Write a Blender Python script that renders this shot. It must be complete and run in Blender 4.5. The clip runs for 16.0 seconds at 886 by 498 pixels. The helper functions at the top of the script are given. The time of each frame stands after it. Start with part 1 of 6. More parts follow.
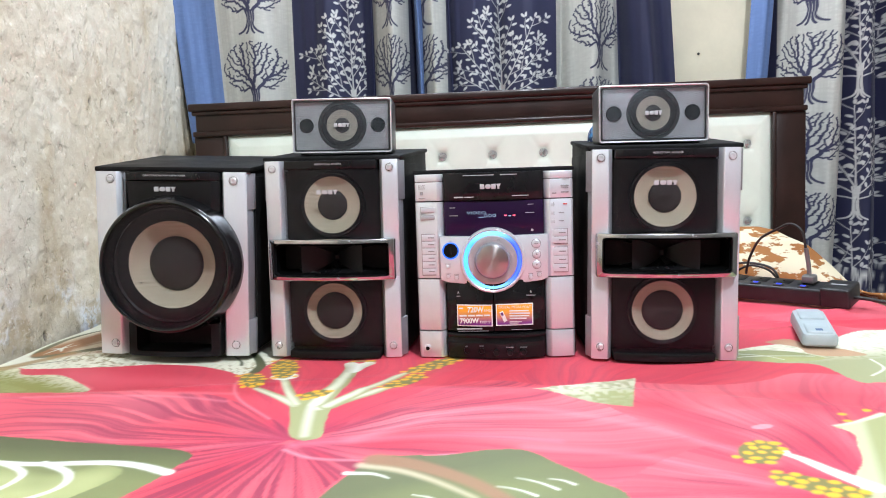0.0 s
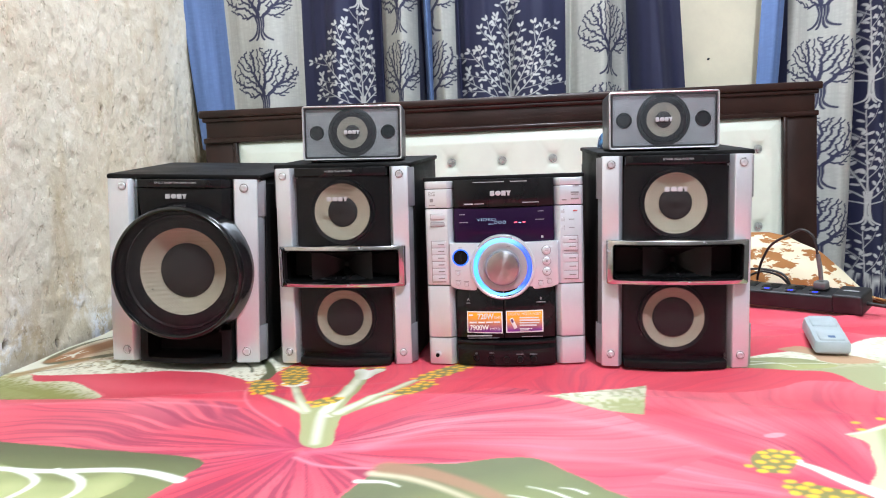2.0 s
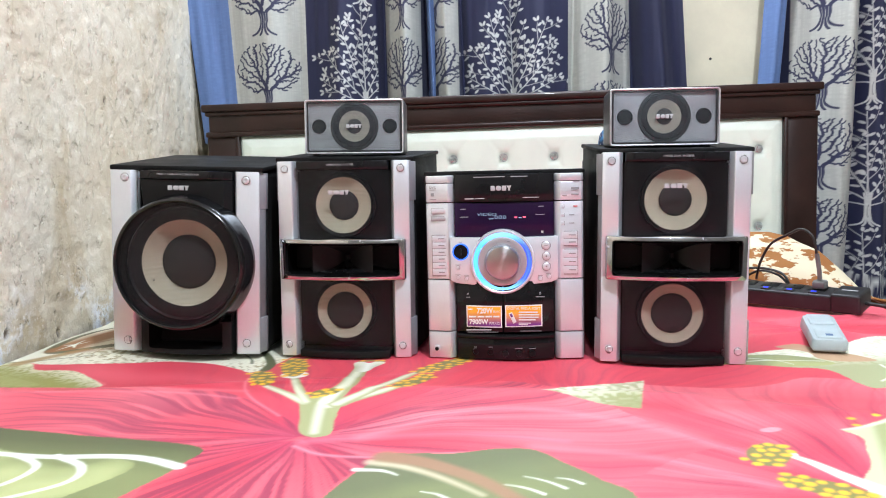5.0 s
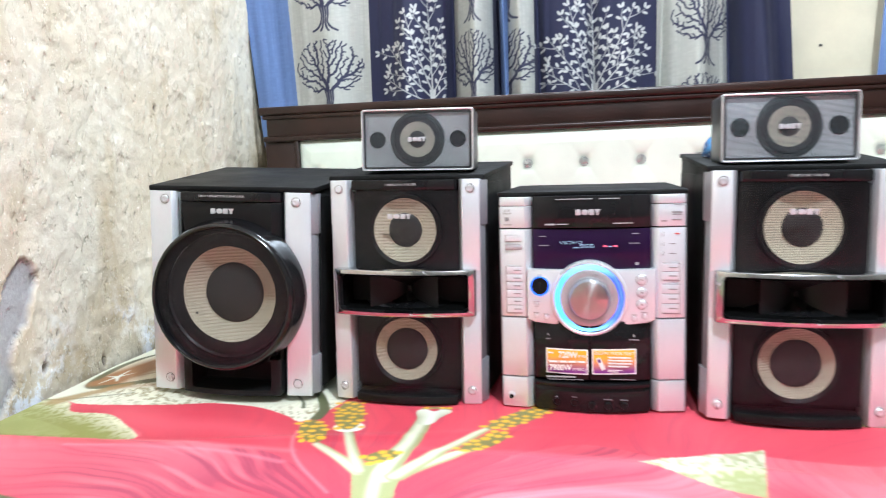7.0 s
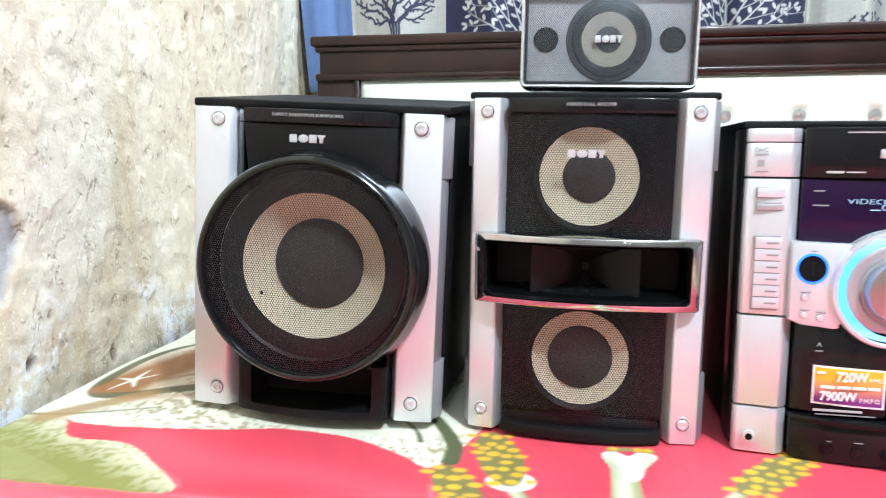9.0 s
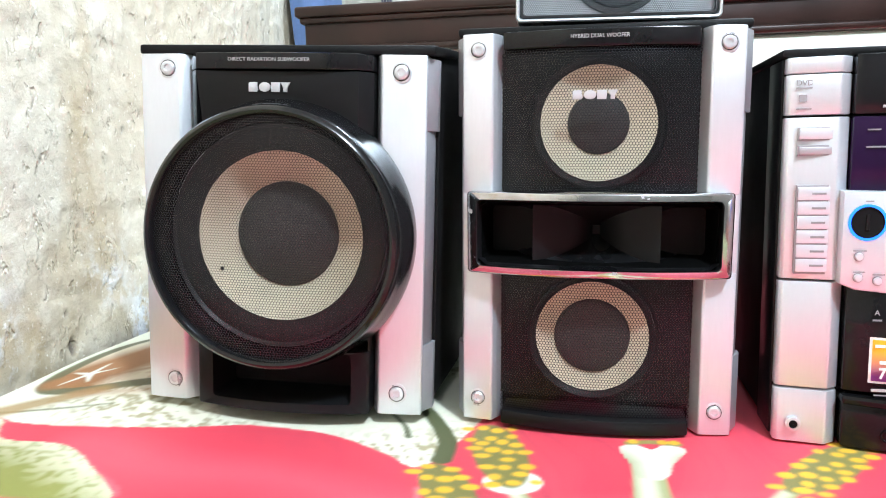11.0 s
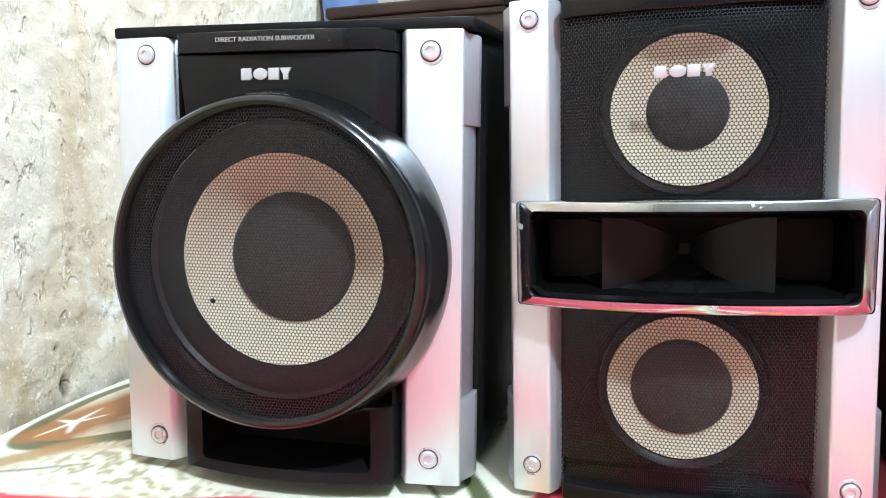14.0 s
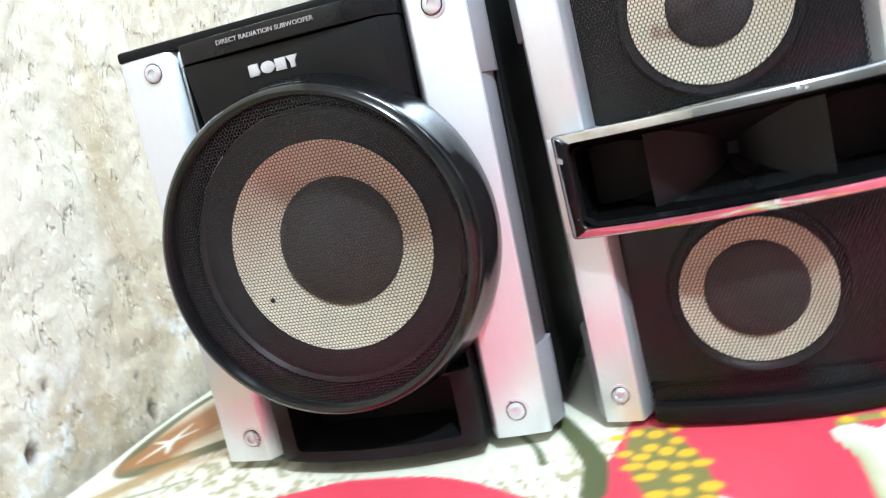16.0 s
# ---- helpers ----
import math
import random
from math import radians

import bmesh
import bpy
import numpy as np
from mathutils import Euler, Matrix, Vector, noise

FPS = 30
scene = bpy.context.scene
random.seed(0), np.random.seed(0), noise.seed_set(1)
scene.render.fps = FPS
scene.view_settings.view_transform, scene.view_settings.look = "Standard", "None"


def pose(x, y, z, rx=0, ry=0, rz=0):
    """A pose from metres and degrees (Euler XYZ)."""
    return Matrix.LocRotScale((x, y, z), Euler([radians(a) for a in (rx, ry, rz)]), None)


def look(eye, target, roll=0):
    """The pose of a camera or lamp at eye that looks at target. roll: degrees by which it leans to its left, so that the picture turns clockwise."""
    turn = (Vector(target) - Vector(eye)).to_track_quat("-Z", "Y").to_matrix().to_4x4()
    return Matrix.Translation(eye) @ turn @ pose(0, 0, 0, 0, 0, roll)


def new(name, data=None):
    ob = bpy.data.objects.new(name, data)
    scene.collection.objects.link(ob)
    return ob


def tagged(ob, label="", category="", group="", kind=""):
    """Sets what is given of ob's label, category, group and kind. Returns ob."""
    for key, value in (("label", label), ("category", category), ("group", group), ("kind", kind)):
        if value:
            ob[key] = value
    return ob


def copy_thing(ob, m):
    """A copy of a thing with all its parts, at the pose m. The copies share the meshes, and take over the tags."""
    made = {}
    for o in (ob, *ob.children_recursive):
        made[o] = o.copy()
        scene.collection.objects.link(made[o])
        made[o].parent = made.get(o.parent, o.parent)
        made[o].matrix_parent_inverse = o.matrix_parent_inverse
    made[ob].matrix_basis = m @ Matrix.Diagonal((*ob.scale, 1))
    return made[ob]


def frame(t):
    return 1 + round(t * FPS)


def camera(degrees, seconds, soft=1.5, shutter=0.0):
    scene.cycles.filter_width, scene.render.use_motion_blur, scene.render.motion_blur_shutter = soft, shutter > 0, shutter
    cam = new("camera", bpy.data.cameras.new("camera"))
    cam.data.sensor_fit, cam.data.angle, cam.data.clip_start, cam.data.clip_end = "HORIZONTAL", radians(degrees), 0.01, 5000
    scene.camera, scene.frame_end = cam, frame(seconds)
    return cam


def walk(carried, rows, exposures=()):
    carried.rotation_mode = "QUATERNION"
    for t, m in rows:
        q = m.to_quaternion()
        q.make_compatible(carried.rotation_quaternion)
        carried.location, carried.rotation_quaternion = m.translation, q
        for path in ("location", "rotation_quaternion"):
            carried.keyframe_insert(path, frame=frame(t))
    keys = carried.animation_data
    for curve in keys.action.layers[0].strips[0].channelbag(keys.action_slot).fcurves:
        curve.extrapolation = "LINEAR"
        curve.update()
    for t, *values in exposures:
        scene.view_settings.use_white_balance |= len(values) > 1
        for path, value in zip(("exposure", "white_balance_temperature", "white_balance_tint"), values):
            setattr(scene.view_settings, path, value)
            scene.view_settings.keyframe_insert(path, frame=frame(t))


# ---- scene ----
cam = camera(61.1, 16.0, 1.0, 0.5)
PATH = [
    (0, (0.975, 0.234, 0.331), (0.909, 2.224, 0.136), -1.8),
    (0.5, (0.975, 0.235, 0.329), (0.909, 2.225, 0.137), -1.7),
    (1, (0.973, 0.234, 0.329), (0.902, 2.224, 0.142), -1.7),
    (1.5, (0.972, 0.233, 0.331), (0.893, 2.223, 0.147), -1.8),
    (2, (0.973, 0.234, 0.335), (0.884, 2.224, 0.153), -1.9),
    (2.5, (0.969, 0.234, 0.335), (0.879, 2.224, 0.154), -2.1),
    (3, (0.969, 0.235, 0.338), (0.882, 2.225, 0.154), -2.2),
    (3.5, (0.972, 0.225, 0.337), (0.89, 2.215, 0.154), -1.8),
    (3.7, (0.969, 0.221, 0.331), (0.892, 2.211, 0.145), -1.4),
    (6, (0.995, 0.252, 0.326), (0.871, 2.24, 0.144), -1.5),
    (6.5, (1.01, 0.301, 0.346), (0.809, 2.28, 0.13), -1.8),
    (7, (0.957, 0.414, 0.384), (0.681, 2.382, 0.166), -1.7),
    (7.5, (0.869, 0.521, 0.375), (0.564, 2.485, 0.153), -0.9),
    (8, (0.796, 0.613, 0.355), (0.496, 2.577, 0.12), -0.4),
    (8.5, (0.743, 0.7, 0.334), (0.461, 2.665, 0.092), 0.0),
    (9, (0.68, 0.796, 0.307), (0.421, 2.763, 0.055), 0.3),
    (9.5, (0.655, 0.853, 0.283), (0.418, 2.823, 0.032), 0.3),
    (9.7, (0.645, 0.867, 0.274), (0.417, 2.837, 0.018), 0.2),
    (11.8, (0.704, 0.989, 0.258), (0.371, 2.945, 0.011), -1.2),
    (12, (0.688, 1.026, 0.262), (0.346, 2.984, 0.043), -1.0),
    (12.5, (0.664, 1.067, 0.246), (0.327, 3.022, -0.009), -1.2),
    (13, (0.668, 1.058, 0.246), (0.286, 3.008, 0.022), -1.3),
    (13.5, (0.669, 1.056, 0.246), (0.26, 3.003, 0.038), -1.5),
    (14, (0.668, 1.058, 0.246), (0.26, 3.005, 0.043), -1.8),
    (14.5, (0.668, 1.06, 0.246), (0.265, 3.008, 0.042), -2.2),
    (15, (0.667, 1.063, 0.247), (0.27, 3.011, 0.03), -2.6),
    (15.5, (0.667, 1.062, 0.246), (0.218, 2.991, -0.034), -5.7),
    (16, (0.664, 1.066, 0.247), (0.128, 2.968, -0.056), -14.5),
]
EXPOSURES = [(0, 0.55, 6380, 10), (3.7, 0.6, 6380, 10), (6, 0.58, 6380, 10), (6.5, 0.58, 6380, 10), (7, 0.88, 6280, 7), (7.5, 1.1, 6150, 5), (8, 1.12, 6150, 5), (9.7, 1.1, 6150, 5), (12, 1.18, 6060, 4), (16, 1.2, 5990, 3)]
walk(cam, [(t, look(eye, target, roll)) for t, eye, target, roll in PATH], EXPOSURES)

# ---- light ----
world = bpy.data.worlds.new("world")
world.use_nodes = True
scene.world = world
world.node_tree.nodes["Background"].inputs[0].default_value = (0.8, 0.88, 1.0, 1)
world.node_tree.nodes["Background"].inputs[1].default_value = 0.05


def area(name, eye, target, sx, sy, power, col):
    d = bpy.data.lights.new(name, "AREA")
    d.shape, d.size, d.size_y, d.energy, d.color = "RECTANGLE", sx, sy, power, col
    o = new(name, d)
    o.matrix_world = look(eye, target)
    return o


# a tube on the wall over the headboard and a lamp high in front of the bed
area("tube_lamp", (1.15, 2.45, 1.95), (1.05, 1.5, 0.0), 1.1, 0.04, 24.0, (0.86, 0.95, 1.06))
bulb = bpy.data.lights.new("room_lamp", "POINT")
bulb.energy, bulb.color, bulb.shadow_soft_size = 135.0, (0.86, 0.95, 1.06), 0.07
new("room_lamp", bulb).location = (1.5, 0.2, 2.1)


# ---- materials ----
def nodes_of(name):
    m = bpy.data.materials.new(name)
    m.use_nodes = True
    nt = m.node_tree
    return m, nt, nt.nodes["Principled BSDF"]


def node(nt, kind, **sets):
    n = nt.nodes.new(kind)
    for k, v in sets.items():
        if k == "operation":
            n.operation = v
        elif k == "blend":
            n.data_type, n.blend_type = "RGBA", v
        elif k == "attribute":
            n.attribute_name = v
        else:
            n.inputs[int(k[1:])].default_value = v
    return n


def noise_at(nt, scale, detail=4.0, stretch=(1, 1, 1), rough=0.55):
    tc = nt.nodes.new("ShaderNodeTexCoord")
    mp = nt.nodes.new("ShaderNodeMapping")
    mp.inputs["Scale"].default_value = stretch
    nz = nt.nodes.new("ShaderNodeTexNoise")
    nz.inputs["Scale"].default_value = scale
    nz.inputs["Detail"].default_value = detail
    nz.inputs["Roughness"].default_value = rough
    nt.links.new(tc.outputs["Object"], mp.inputs["Vector"])
    nt.links.new(mp.outputs["Vector"], nz.inputs["Vector"])
    return nz.outputs["Fac"]


def ramp(nt, src, lo, hi, a, b):
    r = nt.nodes.new("ShaderNodeMapRange")
    r.inputs[1].default_value, r.inputs[2].default_value = lo, hi
    r.inputs[3].default_value, r.inputs[4].default_value = a, b
    nt.links.new(src, r.inputs[0])
    return r.outputs[0]


def mixed(nt, fac, a, b, blend="MIX"):
    m = nt.nodes.new("ShaderNodeMix")
    m.data_type, m.blend_type = "RGBA", blend
    for sock, v in ((m.inputs[0], fac), (m.inputs[6], a), (m.inputs[7], b)):
        if isinstance(v, (float, int)):
            sock.default_value = v
        elif isinstance(v, tuple):
            sock.default_value = (*v, 1)
        else:
            nt.links.new(v, sock)
    return m.outputs[2]


def bumped(nt, bsdf, height, strength, distance=0.001):
    b = nt.nodes.new("ShaderNodeBump")
    b.inputs["Strength"].default_value, b.inputs["Distance"].default_value = strength, distance
    nt.links.new(height, b.inputs["Height"])
    nt.links.new(b.outputs["Normal"], bsdf.inputs["Normal"])


def surface(name, col, rough=0.5, metal=0.0, var=0.12, big=9.0, fine=180.0, bump=0.05, stretch=(1, 1, 1), coat=0.0, spec=0.5):
    """A plain material with wear at two scales."""
    m, nt, p = nodes_of(name)
    wide, grain = noise_at(nt, big, 3), noise_at(nt, fine, 3, stretch)
    dark = tuple(c * (1 - 2 * var) for c in col)
    light = tuple(min(1, c * (1 + var)) for c in col)
    c1 = mixed(nt, ramp(nt, wide, 0.3, 0.7, 0, 1), dark, light)
    c2 = mixed(nt, ramp(nt, grain, 0.3, 0.7, 0, 0.5 * var + 0.05), c1, tuple(c * 0.6 for c in col))
    nt.links.new(c2, p.inputs["Base Color"])
    nt.links.new(ramp(nt, wide, 0.3, 0.75, rough * 0.85, min(1, rough * 1.2)), p.inputs["Roughness"])
    p.inputs["Metallic"].default_value = metal
    p.inputs["Coat Weight"].default_value = coat
    p.inputs["Specular IOR Level"].default_value = spec
    p.inputs["Coat Roughness"].default_value = 0.08
    if bump:
        bumped(nt, p, grain, bump)
    return m


def glow(name, col, strength):
    m, nt, p = nodes_of(name)
    p.inputs["Base Color"].default_value = (*[0.3 * c for c in col], 1)
    p.inputs["Emission Color"].default_value = (*col, 1)
    p.inputs["Emission Strength"].default_value = strength
    return m


def grille_material(name, col, metal, rough, pitch, hole):
    """Punched sheet: round holes on a hexagonal lattice."""
    m, nt, p = nodes_of(name)
    p.inputs["Base Color"].default_value = (*col, 1)
    p.inputs["Metallic"].default_value, p.inputs["Roughness"].default_value = metal, rough
    p.inputs["Specular IOR Level"].default_value = 0.3
    tc = nt.nodes.new("ShaderNodeTexCoord")
    sep = nt.nodes.new("ShaderNodeSeparateXYZ")
    com = nt.nodes.new("ShaderNodeCombineXYZ")
    nt.links.new(tc.outputs["Object"], sep.inputs[0])
    nt.links.new(sep.outputs["X"], com.inputs["X"])
    nt.links.new(sep.outputs["Z"], com.inputs["Y"])

    def vec(op, src, v=None):
        n = nt.nodes.new("ShaderNodeVectorMath")
        n.operation = op
        nt.links.new(src, n.inputs[0])
        if v:
            n.inputs[1].default_value = v
        return n.outputs["Value" if op == "LENGTH" else "Vector"]

    q = vec("MULTIPLY", com.outputs[0], (1 / pitch, 1 / (pitch * 1.732), 0))
    far = []
    for off in (0.0, 0.5):
        f = vec("FRACTION", vec("ADD", q, (off + 50, off + 50, 0)))
        far.append(vec("LENGTH", vec("MULTIPLY", vec("SUBTRACT", f, (0.5, 0.5, 0)), (1, 1.732, 0))))
    low = nt.nodes.new("ShaderNodeMath")
    low.operation = "MINIMUM"
    nt.links.new(far[0], low.inputs[0])
    nt.links.new(far[1], low.inputs[1])
    cut = ramp(nt, low.outputs[0], hole - 0.09, hole + 0.09, 0, 1)
    tr, mx = nt.nodes.new("ShaderNodeBsdfTransparent"), nt.nodes.new("ShaderNodeMixShader")
    nt.links.new(cut, mx.inputs[0])
    nt.links.new(tr.outputs[0], mx.inputs[1])
    nt.links.new(p.outputs[0], mx.inputs[2])
    nt.links.new(mx.outputs[0], nt.nodes["Material Output"].inputs[0])
    return m


def print_material(name, rough, weave, strength, sheen=0.0):
    """Cloth dyed with the colours laid on its mesh, with a woven grain."""
    m, nt, p = nodes_of(name)
    a = node(nt, "ShaderNodeAttribute", attribute="dye")
    g = noise_at(nt, weave, 2, (1, 1, 1))
    w = noise_at(nt, 14, 4)
    c = mixed(nt, ramp(nt, w, 0.35, 0.7, 0, 0.14), a.outputs["Color"], (0.9, 0.88, 0.85), "MULTIPLY")
    c = mixed(nt, ramp(nt, g, 0.35, 0.65, 0.0, 0.18), c, (0.75, 0.75, 0.75), "MULTIPLY")
    nt.links.new(c, p.inputs["Base Color"])
    p.inputs["Roughness"].default_value = rough
    p.inputs["Sheen Weight"].default_value = sheen
    bumped(nt, p, g, strength)
    return m


def worn_chrome():
    """Dark chrome with its plating flaked to dull grey in spots."""
    m, nt, p = nodes_of("dark_chrome")
    wide, spots, grain = noise_at(nt, 30, 3), noise_at(nt, 75, 4, rough=0.65), noise_at(nt, 260, 3)
    flaked = ramp(nt, spots, 0.66, 0.69, 0, 1)
    c = mixed(nt, ramp(nt, wide, 0.3, 0.7, 0, 1), (0.44, 0.44, 0.455), (0.6, 0.6, 0.61))
    nt.links.new(mixed(nt, flaked, c, (0.5, 0.52, 0.56)), p.inputs["Base Color"])
    nt.links.new(ramp(nt, flaked, 0, 1, 0.09, 0.55), p.inputs["Roughness"])
    nt.links.new(ramp(nt, flaked, 0, 1, 1.0, 0.1), p.inputs["Metallic"])
    bumped(nt, p, grain, 0.04)
    return m


def unlit_black():
    """Near-black diffuse: the shade in the depth of a horn, put into the colour."""
    m, nt, p = nodes_of("horn_shade_black")
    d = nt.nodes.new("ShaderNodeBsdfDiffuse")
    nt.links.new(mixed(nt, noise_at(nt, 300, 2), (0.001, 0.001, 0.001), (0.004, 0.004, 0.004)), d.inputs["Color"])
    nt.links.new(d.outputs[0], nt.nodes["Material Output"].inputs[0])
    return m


SILVER = surface("silver_paint", (0.73, 0.77, 0.81), 0.36, 0.6, 0.03, 5, 420, 0.03, (1, 1, 0.15))
SILVER_EDGE = surface("silver_edge", (0.72, 0.76, 0.80), 0.3, 0.5, 0.03, 6, 300, 0.02)
GREY_EDGE = surface("grey_edge_plastic", (0.36, 0.37, 0.40), 0.4, 0.4, 0.08, 8, 260, 0.04)
SCREW = surface("satin_steel", (0.70, 0.73, 0.76), 0.3, 0.55, 0.04, 60, 400, 0.03)
CABINET = surface("black_vinyl_cabinet", (0.008, 0.0078, 0.008), 0.55, 0.0, 0.2, 12, 700, 0.18, spec=0.14)
GLOSS = surface("black_gloss_plastic", (0.008, 0.008, 0.009), 0.12, 0.0, 0.2, 7, 300, 0.01, spec=0.28)
RING_GLOSS = surface("black_ring_plastic", (0.008, 0.008, 0.009), 0.17, 0.0, 0.2, 7, 300, 0.02, spec=0.45)
SATIN = surface("black_satin_plastic", (0.008, 0.008, 0.0085), 0.33, 0.0, 0.2, 9, 350, 0.03, spec=0.18)
CAVITY = surface("black_cavity", (0.004, 0.004, 0.004), 0.7, 0.0, 0.2, 9, 200, 0.05, spec=0.15)
CHROME, VOID = worn_chrome(), unlit_black()
TAN = surface("tan_cone_paper", (0.68, 0.635, 0.48), 0.75, 0.0, 0.06, 25, 500, 0.15)
DUST = surface("black_dust_cap", (0.05, 0.047, 0.045), 0.6, 0.0, 0.15, 20, 400, 0.1, spec=0.3)
RUBBER = surface("rubber_surround", (0.010, 0.010, 0.011), 0.45, 0.0, 0.1, 20, 300, 0.05, spec=0.3)
GRILLE = grille_material("black_grille", (0.055, 0.055, 0.062), 0.9, 0.28, 0.0027, 0.415)
GREY_GRILLE = grille_material("grey_grille", (0.095, 0.11, 0.122), 0.5, 0.35, 0.0019, 0.43)
BAFFLE = surface("grey_baffle", (0.42, 0.455, 0.48), 0.5, 0.2, 0.1, 15, 300, 0.05)
HALO = surface("dark_grey_ring", (0.02, 0.021, 0.023), 0.45, 0.0, 0.1, 15, 300, 0.05)
PALE_TAN = surface("grey_tan_cone", (0.36, 0.35, 0.29), 0.7, 0.0, 0.08, 25, 400, 0.1)
LOGO = surface("silver_badge", (0.56, 0.57, 0.59), 0.35, 0.4, 0.03, 50, 300, 0.0)
INK = surface("pale_print", (0.42, 0.42, 0.42), 0.5, 0.0, 0.05, 50, 300, 0.0)
DARK_INK = surface("grey_print", (0.27, 0.265, 0.275), 0.5, 0.0, 0.05, 50, 300, 0.0)
RED_INK = surface("red_print", (0.6, 0.1, 0.1), 0.5, 0.0, 0.05, 50, 300, 0.0)
SLOT = surface("button_surround", (0.36, 0.35, 0.37), 0.4, 0.3, 0.05, 20, 300, 0.0)
SEAM = surface("seam_black", (0.01, 0.01, 0.01), 0.6, 0.0, 0.1, 50, 300, 0.0)
WINDOW = surface("purple_black_window", (0.014, 0.004, 0.026), 0.14, 0.0, 0.1, 8, 300, 0.0, spec=0.25)
DISH = surface("silver_dish", (0.5, 0.5, 0.53), 0.36, 0.6, 0.03, 20, 300, 0.02)
LABEL_WHITE = surface("label_white", (0.85, 0.84, 0.82), 0.35, 0.0, 0.03, 50, 300, 0.0)
LABEL_PURPLE = surface("label_purple", (0.13, 0.03, 0.16), 0.35, 0.0, 0.05, 50, 300, 0.0)
BLUE_LED = glow("blue_led", (0.015, 0.13, 1.0), 1.5)
SWITCH_LED = glow("switch_led", (0.02, 0.05, 1.0), 1.0)
PLUG_GREY = surface("grey_plug_plastic", (0.16, 0.155, 0.15), 0.4, 0.0, 0.1, 20, 300, 0.05)
CYAN_TEXT = glow("cyan_display", (0.5, 0.75, 1.0), 0.5)
RED_TEXT = glow("red_display", (1.0, 0.12, 0.2), 1.2)
WOOD = surface("dark_stained_wood", (0.027, 0.009, 0.006), 0.34, 0.0, 0.3, 7, 60, 0.12, (0.25, 6, 6), coat=0.2, spec=0.35)
CREAM_WALL = surface("cream_wall_paint", (0.72, 0.66, 0.5), 0.8, 0.0, 0.06, 5, 90, 0.2)
WHITE_PAINT = surface("white_room_paint", (0.5, 0.49, 0.47), 0.85, 0.0, 0.05, 3, 60, 0.2)
DIM_PAINT = surface("beige_room_paint", (0.24, 0.225, 0.20), 0.85, 0.0, 0.06, 3, 60, 0.2)
FLOOR_MAT = surface("grey_floor", (0.2, 0.19, 0.175), 0.5, 0.0, 0.1, 5, 80, 0.1)
LEATHER = surface("cream_leatherette", (0.80, 0.87, 0.76), 0.42, 0.0, 0.04, 8, 500, 0.12)
CRYSTAL = surface("faceted_crystal", (0.86, 0.88, 0.9), 0.05, 0.3, 0.1, 200, 500, 0.0)
CRYSTAL.node_tree.nodes["Principled BSDF"].inputs["Transmission Weight"].default_value = 0.75
STRIP = surface("black_strip_plastic", (0.02, 0.02, 0.022), 0.4, 0.0, 0.2, 20, 300, 0.06)
CORD = surface("black_cord", (0.02, 0.019, 0.018), 0.5, 0.0, 0.2, 60, 300, 0.05)
REMOTE = surface("pale_blue_grey_plastic", (0.43, 0.5, 0.52), 0.42, 0.0, 0.06, 30, 300, 0.04)
REMOTE_DARK = surface("dark_blue_badge", (0.05, 0.12, 0.25), 0.4, 0.0, 0.06, 30, 300, 0.0)
MATTRESS = surface("white_mattress", (0.7, 0.68, 0.64), 0.9, 0.0, 0.05, 10, 200, 0.1)


def ring_glow():
    """The light guide: nearly white on one side, deep blue on the other."""
    m, nt, p = nodes_of("blue_light_ring")
    tc = nt.nodes.new("ShaderNodeTexCoord")
    sep = nt.nodes.new("ShaderNodeSeparateXYZ")
    nt.links.new(tc.outputs["Object"], sep.inputs[0])
    up = nt.nodes.new("ShaderNodeMath")
    up.operation = "ABSOLUTE"
    nt.links.new(sep.outputs["Z"], up.inputs[0])
    c = mixed(nt, ramp(nt, sep.outputs["X"], -0.02, 0.03, 0, 1), (0.03, 0.30, 1.0), (0.0, 0.05, 0.85))
    c = mixed(nt, ramp(nt, up.outputs[0], 0.030, 0.047, 0, 0.75), c, (0.22, 0.66, 1.0))
    nt.links.new(c, p.inputs["Emission Color"])
    nt.links.new(ramp(nt, sep.outputs["X"], -0.05, 0.04, 1.7, 0.9), p.inputs["Emission Strength"])
    p.inputs["Base Color"].default_value = (0.1, 0.2, 0.5, 1)
    return m


def label_print():
    """Sticker ground, orange above running to purple below."""
    m, nt, p = nodes_of("orange_purple_sticker")
    tc = nt.nodes.new("ShaderNodeTexCoord")
    sep = nt.nodes.new("ShaderNodeSeparateXYZ")
    nt.links.new(tc.outputs["Object"], sep.inputs[0])
    c = mixed(nt, ramp(nt, sep.outputs["Z"], 0.064, 0.087, 0, 1), (0.20, 0.03, 0.24), (1.0, 0.44, 0.02))
    nt.links.new(c, p.inputs["Base Color"])
    p.inputs["Roughness"].default_value = 0.3
    return m


